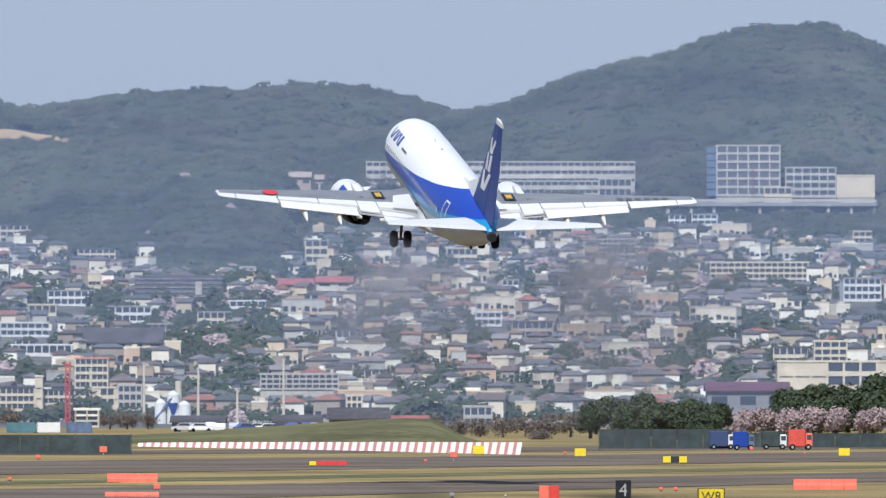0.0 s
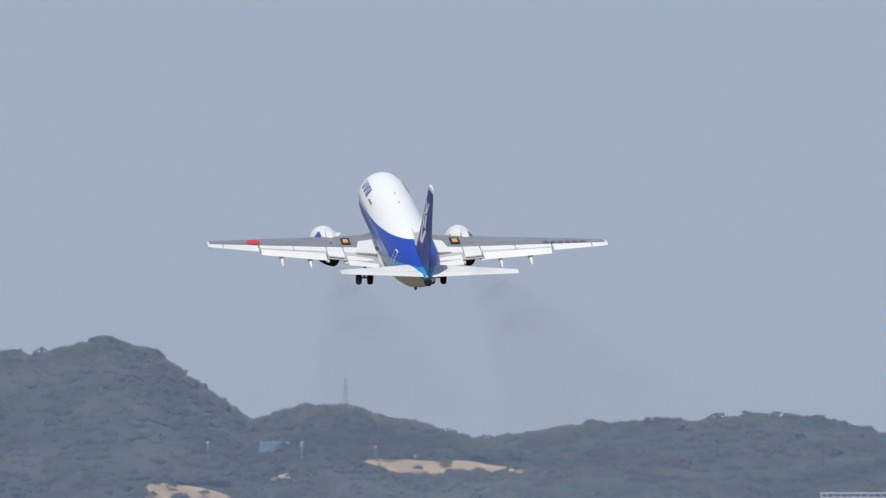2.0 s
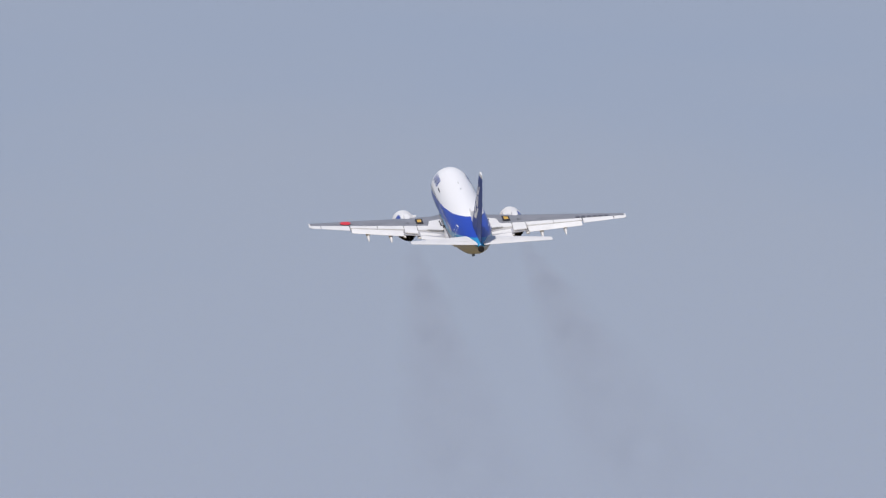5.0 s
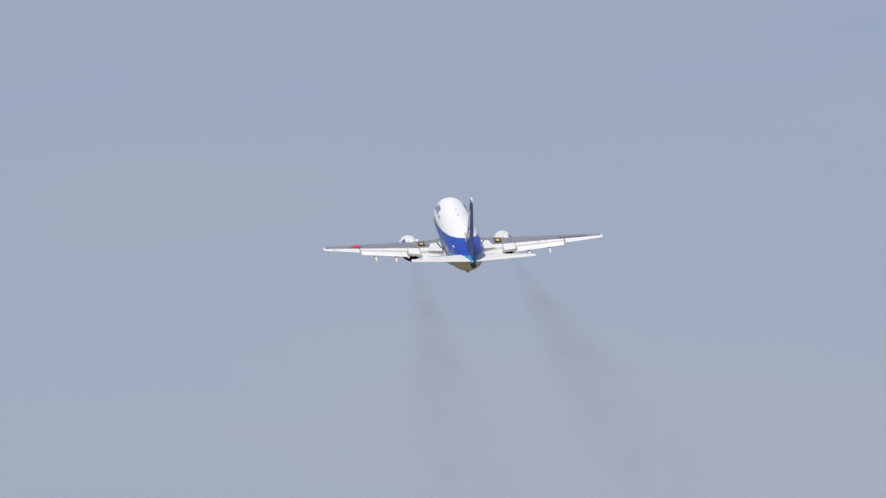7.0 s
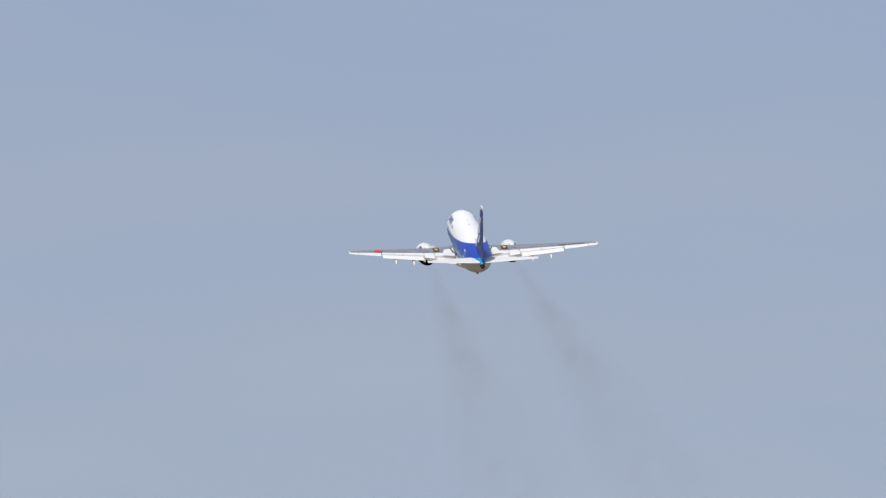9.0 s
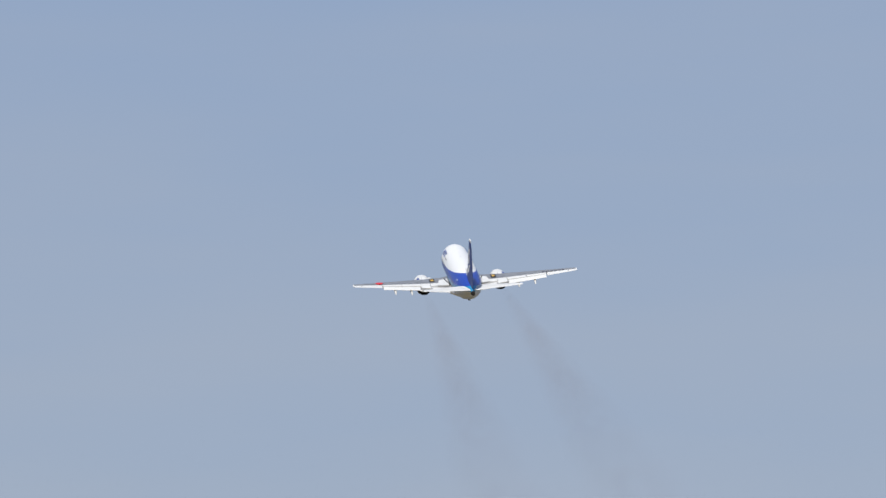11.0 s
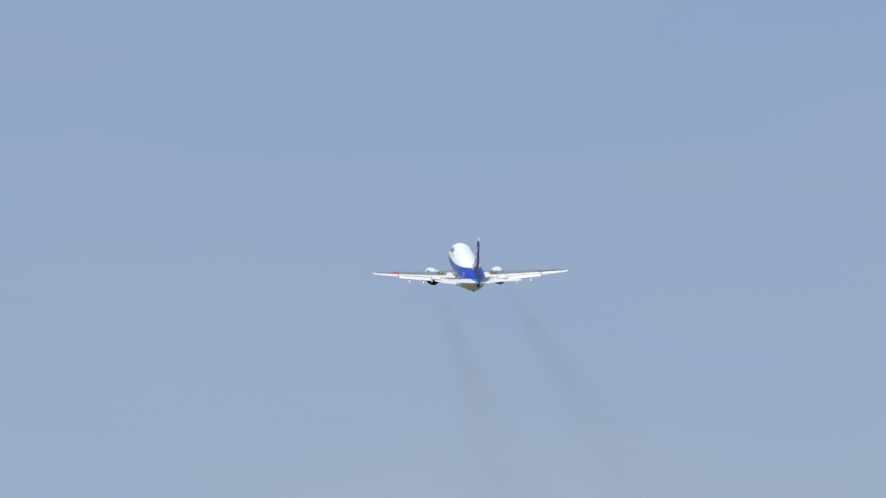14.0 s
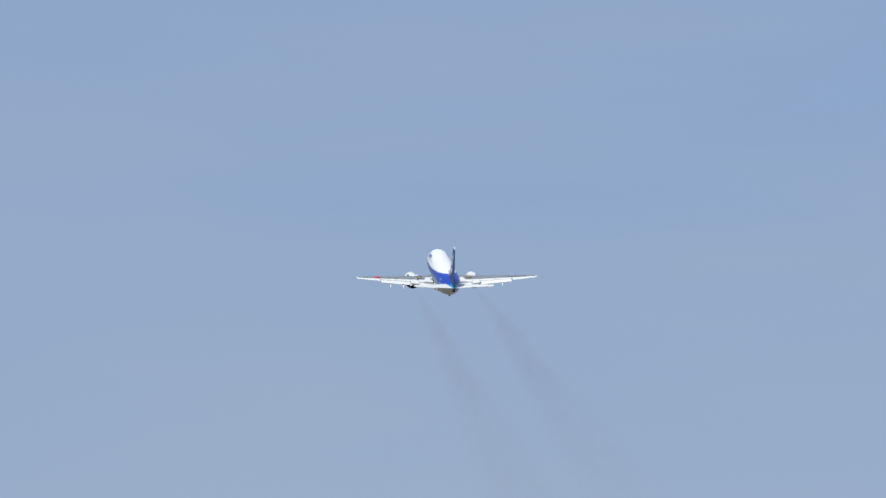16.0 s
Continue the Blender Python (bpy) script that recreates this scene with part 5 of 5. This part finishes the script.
def bank():
    """Grass bank rising behind the striped barrier."""
    rings = []
    for i in range(25):
        f = i / 24
        a = 150 + f * 700
        rise = (0.7 + 2.2 * smooth(f * 1.1)) * smooth((1 - f) * 7)
        x = 1420 * (a - 784) / 20190
        rings.append([(x, 1330, -0.3), (x, 1352 + 3 * noise.noise((i * 0.3, 0, 0)), rise * 0.55), (x, 1395, rise + 0.15 * noise.noise((i * 0.5, 5, 0))), (x, 1420, rise), (x, 1470, -0.3)])
    tagged(part("grass_bank", loft(rings, close=False, caps=False), GREEN_GRASS, None, "", True), "low green grass bank behind the barrier", "bank", kind="structure")


def tree(name, label, x, y, h, w, leaf, seed, bare=False):
    rnd = random.Random(seed)
    thing = tagged(new(name), label, "tree", "trees along the airfield edge")
    thing.matrix_basis = pose(x, y, 0, 0, 0, rnd.uniform(0, 360))
    bm = tube((0, 0, -0.3), (0, 0, h * 0.45), 0.05 * h, 0.03 * h, 8)
    for k in range(5):
        u = k * 1.26 + rnd.random()
        tube((0, 0, h * (0.22 + 0.05 * k)), (w * 0.35 * math.cos(u), w * 0.35 * math.sin(u), h * (0.5 + 0.07 * k)), 0.018 * h, 0.008 * h, 5, bm)
    part("trunk", bm, BARK, thing)
    rng = np.random.default_rng(seed)
    count, boughs = (2000 if bare else 4200), 18
    turn, up, out = rng.uniform(0, 2 * math.pi, boughs), rng.uniform(-0.9, 1, boughs), rng.uniform(0.45, 0.78, boughs)
    flat = np.sqrt(1 - up * up) * out * w / 2
    hub = np.stack([flat * np.cos(turn), flat * np.sin(turn), h * (0.47 + 0.44 * out * up)], 1)
    reach = rng.uniform(0.16, 0.27, boughs) * w
    pick = rng.integers(0, boughs, count)
    way_out = rng.normal(0, 1, (count, 3))
    way_out /= np.linalg.norm(way_out, axis=1, keepdims=True)
    mid = hub[pick] + way_out * (reach[pick] * rng.uniform(0.45, 1.05, count))[:, None] * np.array([1, 1, 0.8])
    nrm = way_out + rng.normal(0, 0.5, (count, 3))
    t1 = np.cross(nrm, rng.normal(0, 1, (count, 3)))
    t1 /= np.linalg.norm(t1, axis=1, keepdims=True)
    t2 = np.cross(nrm / np.linalg.norm(nrm, axis=1, keepdims=True), t1)
    size = (rng.uniform(0.024, 0.05, count) * w * (0.7 if bare else 1))[:, None]
    V = np.stack([mid + size * (math.cos(k) * t1 + math.sin(k) * t2) for k in (0.0, 2.0, 4.2)], 1).reshape(-1, 3)
    me = bpy.data.meshes.new("crown")
    me.from_pydata(V.tolist(), [], [(3 * k, 3 * k + 1, 3 * k + 2) for k in range(count)])
    me.materials.append(leaf)
    ob = new("crown", me)
    ob.parent = thing
    return thing


def build_edge_trees():
    rnd = random.Random(31)
    k = 0
    for a, top, base, d, w in ((1045, 705, 782, 1520, 62), (1085, 694, 782, 1510, 80), (1135, 690, 782, 1530, 90), (1180, 698, 782, 1500, 80), (1225, 697, 782, 1520, 80), (1265, 702, 782, 1530, 75), (1110, 712, 784, 1470, 70), (1200, 716, 784, 1470, 70), (1160, 722, 784, 1450, 70), (1250, 722, 784, 1460, 60),
                               (1405, 678, 765, 1800, 90), (1450, 668, 765, 1780, 95), (1500, 664, 765, 1800, 95), (1550, 655, 765, 1790, 110), (1600, 660, 765, 1790, 110), (1475, 690, 765, 1720, 80), (1530, 686, 765, 1720, 90), (1425, 692, 765, 1730, 70)):
        p = sight(a - 784, 710 - top, d)
        tree("tree", "dense dark evergreen tree by the airfield fence", p.x, d, p.z + 0.3, w * d / 20190, TREE_LEAF, 100 + k)
        k += 1
    for a, top, d, w in ((1320, 728, 1640, 60), (1352, 722, 1640, 70), (1395, 726, 1650, 75), (1440, 724, 1650, 75), (1480, 718, 1660, 60), (1545, 716, 1660, 70), (1305, 740, 1600, 50)):
        p = sight(a - 784, 710 - top, d)
        tree("cherry_tree", "pale pink cherry tree in full bloom", p.x, d, p.z + 0.3, w * d / 20190, CHERRY, 150 + k)
        k += 1
    for a, top, d, w in ((770, 735, 1600, 46), (810, 742, 1600, 50), (850, 738, 1590, 52), (890, 734, 1580, 56), (930, 736, 1590, 52), (970, 732, 1590, 60), (1010, 728, 1580, 60), (195, 728, 2000, 44), (225, 726, 2010, 46), (262, 730, 2000, 40), (20, 716, 2000, 44), (-20, 720, 2000, 50), (780, 765, 1480, 40), (960, 765, 1480, 50)):
        p = sight(a - 784, 710 - top, d)
        tree("bare_tree", "brown leafless tree by the airfield edge", p.x, d, p.z + 0.3, w * d / 20190, TWIG, 200 + k, True)
        k += 1


def fence(x0, x1, y_base, height, label):
    p, q = on_ground(x0, y_base), on_ground(x1, y_base)
    thing = tagged(new("fence"), label, "fence")
    thing.matrix_basis = pose((p.x + q.x) / 2, p.y, 0)
    w = q.x - p.x
    n = max(4, int(w / 2.5))
    for i in range(n):
        part("panel", box(-w / 2 + (i + 0.5) * w / n, 0, 0.1, w / n - 0.12, 0.06, height - 0.1), FENCE_GREEN, thing)
    for i in range(n + 1):
        part("post", tube((-w / 2 + i * w / n, 0, -0.1), (-w / 2 + i * w / n, 0, height + 0.1), 0.05, n=6), FENCE_GREEN, thing)


def striped_barrier():
    """A run of barrier blocks, red and white in turn, growing towards the near end."""
    n = 93
    rnd = random.Random(17)
    for i in range(n):
        f = i / (n - 1)
        a = 248 + 668 * f
        d = 1250 - 190 * f
        h = 0.42 + 0.75 * f ** 0.8
        w = 668 / n * d / 20190 * (0.74 if i % 2 else 1.22)
        bm = bmesh.new()
        lean = 0.18
        rings = [[(s * w / 2 + lean * z + (-0.02 if s < 0 else 0.02) * 0, y, z) for y, z in ((-0.3, 0), (0.3, 0), (0.14, h), (-0.14, h))] for s in (-1, 1)]
        loft(rings, bm)
        red = i % 2 == 1
        thing = tagged(new("barrier_block"), "red barrier block on the grass" if red else "white barrier block on the grass", "barrier", "striped barrier row")
        thing.matrix_basis = pose(d * (a - 784) / 20190, d, 0, 0, 0, rnd.uniform(-3, 3))
        part("block", bm, FADED_RED if red else WHITE, thing)
        part("foot", box(lean * 0, 0, -0.05, w * 1.02, 0.7, 0.07), GREY_CONCRETE, thing)


def water_barrier(x0, x1, top, base, label):
    p, q = on_ground(x0, base), on_ground(x1, base)
    w, h = q.x - p.x, (base - top) * p.y / 20190
    n = 5
    thing = tagged(new("barrier"), label, "barrier", "orange barriers on the airfield")
    thing.matrix_basis = pose((p.x + q.x) / 2, p.y, 0)
    for i in range(n):
        rings = [[(s * w / n * 0.49 + (i - (n - 1) / 2) * w / n, y, z) for y, z in ((-0.3, 0), (0.3, 0), (0.3, h * 0.4), (0.16, h * 0.6), (0.14, h), (-0.14, h), (-0.16, h * 0.6), (-0.3, h * 0.4))] for s in (-1, 1)]
        part("segment", loft(rings), ORANGE, thing)


def letters(body, size, mat, parent, x, y, z):
    c = bpy.data.curves.new("lettering", "FONT")
    c.body, c.size, c.extrude = body, size, 0.006
    c.align_x, c.align_y = "CENTER", "CENTER"
    c.materials.append(mat)
    tmp = bpy.data.objects.new("lettering", c)
    me = bpy.data.meshes.new_from_object(tmp)
    bpy.data.objects.remove(tmp)
    ob = new("lettering", me)
    ob.parent = parent
    ob.matrix_basis = pose(x, y, z, 90, 0, 0)
    return ob


def sign(x0, x1, top, base, face, label, text="", ink=None, panels=1):
    p, q = on_ground(x0, base), on_ground(x1, base)
    w, h = q.x - p.x, (base - top) * p.y / 20190
    thing = tagged(new("sign"), label, "sign")
    thing.matrix_basis = pose((p.x + q.x) / 2, p.y, 0)
    for i in range(panels):
        part("panel", box((i - (panels - 1) / 2) * w / panels, 0, h * 0.14, w / panels - 0.02, 0.22, h * 0.86, bevel=0.02), face[i % len(face)], thing)
    for s in (-0.35, 0.35):
        part("leg", tube((s * w, 0, -0.1), (s * w, 0, h * 0.15), 0.05, n=8), GREY_CONCRETE, thing)
    if text:
        letters(text, h * 0.74, ink, thing, 0, -0.125, h * 0.57)
    return thing, w, h


def marker(a, base, h, mat, label):
    p = on_ground(a, base)
    thing = tagged(new("marker"), label, "marker", "small markers on the grass")
    thing.matrix_basis = pose(p.x, p.y, 0)
    part("post", tube((0, 0, -0.05), (0, 0, h * 0.5), 0.07, n=8), GREY_CONCRETE, thing)
    part("head", box(0, 0, h * 0.4, h * 0.75, 0.25, h * 0.6, bevel=0.04), mat, thing)


def vehicle(a, base, w, h, body_mat, cab_mat, label, d=None):
    p = on_ground(a, base)
    thing = tagged(new("vehicle"), label, "vehicle", "parked vehicles by the fence")
    thing.matrix_basis = pose(p.x, p.y, 0)
    part("body", box(-w * 0.14, 0, h * 0.16, w * 0.7, 1.9, h * 0.84, bevel=0.08), body_mat, thing)
    cab = part("cab", box(w * 0.355, 0, h * 0.16, w * 0.27, 1.8, h * 0.66, bevel=0.1), cab_mat, thing)
    part("side_window", box(w * 0.36, -0.9, h * 0.5, w * 0.18, 0.06, h * 0.24), GLASS, cab)
    for x in (-w * 0.32, w * 0.32):
        for y in (-0.85, 0.85):
            wheel = part("wheel", tube((x, y - 0.12, h * 0.15), (x, y + 0.12, h * 0.15), h * 0.15, n=14), RUBBER, thing)
            part("hub", tube((x, y - 0.13, h * 0.15), (x, y + 0.13, h * 0.15), h * 0.07, n=10), METAL, wheel)


def car(x, y, turn, rnd):
    thing = tagged(new("car"), "small parked car behind the grass bank", "car", "cars behind the bank")
    thing.matrix_basis = pose(x, y, 1.0 if y < 1500 else 0.0, 0, 0, turn)
    prof = [(-2.0, 0.35), (2.0, 0.35), (2.05, 0.8), (1.2, 0.95), (0.6, 1.45), (-1.0, 1.5), (-1.7, 1.0), (-2.05, 0.9)]
    part("body", loft([[(px, s * 0.82, pz) for px, pz in prof] for s in (-1, 1)]), CAR_PAINT, thing)
    part("glasshouse", loft([[(px, s * 0.83, pz) for px, pz in ((-1.35, 1.0), (0.95, 1.0), (0.5, 1.38), (-0.95, 1.42))] for s in (-1, 1)]), GLASS, thing)
    for px in (-1.25, 1.25):
        for py in (-0.75, 0.75):
            part("wheel", tube((px, py - 0.1, 0.32), (px, py + 0.1, 0.32), 0.32, n=12), RUBBER, thing)


def haze_sheets():
    """Ground haze painted on three flat blue sheets, densest low down, one behind the other."""
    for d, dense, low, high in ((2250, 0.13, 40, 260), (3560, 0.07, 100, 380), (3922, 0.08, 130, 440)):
        m = bpy.data.materials.new("painted_haze")
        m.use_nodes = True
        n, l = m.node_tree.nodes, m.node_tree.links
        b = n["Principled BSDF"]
        b.inputs["Base Color"].default_value = (*PAINTED_HAZE_BLUE, 1)
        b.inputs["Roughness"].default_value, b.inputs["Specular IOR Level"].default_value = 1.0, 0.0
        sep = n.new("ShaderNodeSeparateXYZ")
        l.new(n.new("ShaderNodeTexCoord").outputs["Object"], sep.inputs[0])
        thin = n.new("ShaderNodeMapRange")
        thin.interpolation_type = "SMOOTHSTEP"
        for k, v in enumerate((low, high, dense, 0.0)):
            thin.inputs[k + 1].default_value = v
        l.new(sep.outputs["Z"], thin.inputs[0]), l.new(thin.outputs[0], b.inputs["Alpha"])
        me = bpy.data.meshes.new("haze_sheet")
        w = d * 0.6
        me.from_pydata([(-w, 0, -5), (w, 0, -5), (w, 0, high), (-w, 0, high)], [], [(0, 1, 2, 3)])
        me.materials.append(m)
        ob = tagged(new("haze_sheet", me), "flat blue-tinted sheet that stands in for valley haze", "haze", kind="structure")
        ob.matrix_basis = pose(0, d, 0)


# blue tint that stands in for light scattered by haze
PAINTED_HAZE_BLUE = (0.272, 0.368, 0.59)


def build_airfield():
    haze_sheets()
    build_strips()
    bank()
    build_edge_trees()
    fence(-260, 232, 805, 1.85, "dark green screen fence along the airfield")
    fence(1060, 1290, 796, 2.1, "dark green fence before the trees")
    fence(1300, 1700, 794, 1.6, "dark green fence before the cherry trees")
    striped_barrier()
    water_barrier(190, 279, 838, 854, "orange plastic barrier along the taxiway")
    water_barrier(1404, 1516, 848, 867, "orange plastic barrier along the taxiway")
    water_barrier(186, 282, 871, 880, "low orange barrier along the taxiway")
    sign(1089, 1117, 850, 893, [BLACK], "black sign with a white number four", "4", WHITE)
    t, w, h = sign(1236, 1281, 866, 896, [SIGN_YELLOW], "yellow taxiway sign with black letters", "W8", BLACK)
    part("frame", box(0, 0.03, h * 0.12, w + 0.08, 0.2, h * 0.92), BLACK, t)
    sign(954, 990, 860, 890, [ORANGE, SIGN_RED], "red and orange panels on the grass", panels=2)
    sign(560, 614, 816, 825, [SIGN_RED], "long red runway sign", panels=3)
    sign(547, 560, 817, 825, [SIGN_YELLOW], "small yellow sign on the grass")
    for x0, x1, y0, y1 in ((837, 857, 789, 806), (1017, 1037, 794, 810), (1484, 1504, 794, 809)):
        sign(x0, x1, y0, y1, [SIGN_YELLOW], "yellow distance board on the grass")
    sign(1173, 1216, 808, 821, [SIGN_YELLOW, BLACK, SIGN_YELLOW], "yellow and black sign on the grass", panels=3)
    for a, y, h in ((68, 817, 0.55), (17, 855, 0.35), (278, 873, 0.5), (753, 821, 0.35), (803, 817, 0.8), (1170, 872, 0.3), (1196, 872, 0.3), (1330, 800, 0.5), (1280, 806, 0.3), (1424, 806, 0.3), (183, 808, 0.9), (1000, 806, 0.35)):
        marker(a, y, h, ORANGE, "small orange marker on the grass")
    marker(800, 884, 0.35, WHITE, "small white marker on the grass")
    marker(894, 881, 0.15, WHITE, "small white marker on the grass")
    vehicle(1278, 796, 2.7, 1.9, shade("navy_box_paint", (0.04, 0.06, 0.14), 0.4, grain=0.05), WHITE, "dark blue van with a white cab")
    vehicle(1316, 797, 2.2, 1.9, BLUE, BLUE_NET, "blue box truck by the fence")
    vehicle(1370, 796, 2.6, 1.9, FENCE_GREEN, WHITE, "dark van with a white front")
    vehicle(1416, 797, 2.5, 2.1, STEEL_RED, ORANGE, "red fire truck by the fence")
    rnd = random.Random(3)
    for i in range(15):
        a = 330 + i * 21 + rnd.uniform(-6, 6)
        y = rnd.uniform(1780, 1900)
        car(y * (a - 784) / 20190, y, rnd.choice((0, 20, 160, 90)), rnd)
    for a, w, m, lb in ((140, 4.0, BLUE_NET, "blue container behind the fence"), (85, 4.0, WHITE, "white container behind the fence"), (40, 5.0, TEAL, "teal container behind the fence")):
        d = 1800
        t = tagged(new("container"), lb, "container")
        t.matrix_basis = pose(d * (a - 784) / 20190, d, 0)
        part("box", box(0, 0, 0, w, 2.4, 1.6, bevel=0.04), m, t)
        for i in range(6):
            part("rib", box(-w / 2 + (i + 0.5) * w / 6, -1.22, 0.15, 0.12, 0.06, 1.35), m, t)


build_airfield()


# ---- exhaust smoke: two rigid plumes that follow the engines ----
def smoke_paint(spread, alpha, length, tone, begin):
    m = bpy.data.materials.new("thin_exhaust_smoke")
    m.use_nodes = True
    n, l = m.node_tree.nodes, m.node_tree.links
    b = n["Principled BSDF"]
    b.inputs["Base Color"].default_value = (*tone, 1)
    b.inputs["Roughness"].default_value, b.inputs["Specular IOR Level"].default_value = 1.0, 0.0
    co = n.new("ShaderNodeTexCoord").outputs["Object"]
    sep = n.new("ShaderNodeSeparateXYZ")
    l.new(co, sep.inputs[0])

    def math_node(op, a, b_, clamp=False):
        x = n.new("ShaderNodeMath")
        x.operation, x.use_clamp = op, clamp
        for k, s in enumerate((a, b_)):
            if isinstance(s, (int, float)):
                x.inputs[k].default_value = s
            elif s is not None:
                l.new(s, x.inputs[k])
        return x.outputs[0]
    back = math_node("MULTIPLY", sep.outputs["Y"], -1.0)
    radius = math_node("ADD", math_node("MULTIPLY", back, spread), 0.55)
    side = math_node("DIVIDE", sep.outputs["X"], radius)
    round_ = math_node("SUBTRACT", 1.0, math_node("MULTIPLY", side, side), True)
    round_ = math_node("POWER", round_, 1.6)
    tex = n.new("ShaderNodeTexNoise")
    tex.inputs["Scale"].default_value, tex.inputs["Detail"].default_value = 0.10, 4
    stretch = n.new("ShaderNodeMapping")
    stretch.inputs["Scale"].default_value = (3.0, 0.35, 3.0)
    l.new(co, stretch.inputs[0]), l.new(stretch.outputs[0], tex.inputs["Vector"])
    wisp = n.new("ShaderNodeMapRange")
    wisp.inputs[1].default_value, wisp.inputs[2].default_value = 0.3, 0.7
    wisp.inputs[3].default_value, wisp.inputs[4].default_value = 0.45, 1.3
    l.new(tex.outputs[0], wisp.inputs[0])
    fade = n.new("ShaderNodeMapRange")
    fade.inputs[1].default_value, fade.inputs[2].default_value = 2, length
    fade.inputs[3].default_value, fade.inputs[4].default_value = alpha, 0.0
    l.new(back, fade.inputs[0])
    start = n.new("ShaderNodeMapRange")
    start.inputs[1].default_value, start.inputs[2].default_value = (0.53 if begin > 60 else 0.02) * begin, begin
    l.new(back, start.inputs[0])
    a = math_node("MULTIPLY", math_node("MULTIPLY", round_, wisp.outputs[0]), math_node("MULTIPLY", fade.outputs[0], start.outputs[0]))
    l.new(a, b.inputs["Alpha"])
    return m


def build_smoke(spread, alpha, length, tone, begin, label):
    made = []
    paint = smoke_paint(spread, alpha, length, tone, begin)
    for k in range(2):
        rings = []
        for i in range(41):
            y = (length + 5) * (i / 40) ** 1.3
            r = 0.55 + spread * y
            cz = 0.06 * r * noise.noise((y * 0.03, k * 9, 4)) * min(1, y / 40)
            rings.append([(r * math.cos(u), -y, 0.2 * r * math.sin(u) + cz) for u in (math.pi * j / 16 for j in range(17))])
        plume = tagged(new("smoke_plume"), label, "smoke", "exhaust plumes")
        for i in range(0, 40, 8):
            part("wisp", loft(rings[i:i + 9], close=False, caps=False), paint, plume, "", True)
        made.append(plume)
    return made


PLUMES = build_smoke(0.028, 0.25, 285, (0.19, 0.178, 0.195), 52, "thin grey brown exhaust smoke behind an engine")
DENSE_PLUMES = build_smoke(0.036, 1.5, 230, (0.205, 0.200, 0.218), 118, "dense brown grey take-off smoke low over the town")


def motions():
    walk(AIRLINER, [(t, pose(*r)) for t, *r in PLANE_ROWS])
    for plume, rows in zip(PLUMES, (SMOKE_A_ROWS, SMOKE_B_ROWS)):
        walk(plume, [(t, pose(*r)) for t, *r in rows])
    # the dense take-off smoke follows at first, then stays behind in the air
    for plume, rows in zip(DENSE_PLUMES, (SMOKE_A_ROWS, SMOKE_B_ROWS)):
        left = rows[2]
        walk(plume, [(t, pose(*r)) for t, *r in rows[:3]] + [(t, pose(left[1] - 0.4 * sink, left[2] + sink, left[3] - sink, *left[4:])) for t, sink in ((1.5, 9), (2.0, 18), (2.5, 25), (16, 30))])
    for side, gear in zip((-1, 1), MAIN_GEARS):
        x, y, z = gear.location
        walk(gear, [(t, pose(x, y, z, 0, side * turn, 0)) for t, turn in ((0, 0), (2.0, 0), (2.5, 3), (3.5, 27), (4.5, 54), (5.6, 86), (16, 86))])


motions()
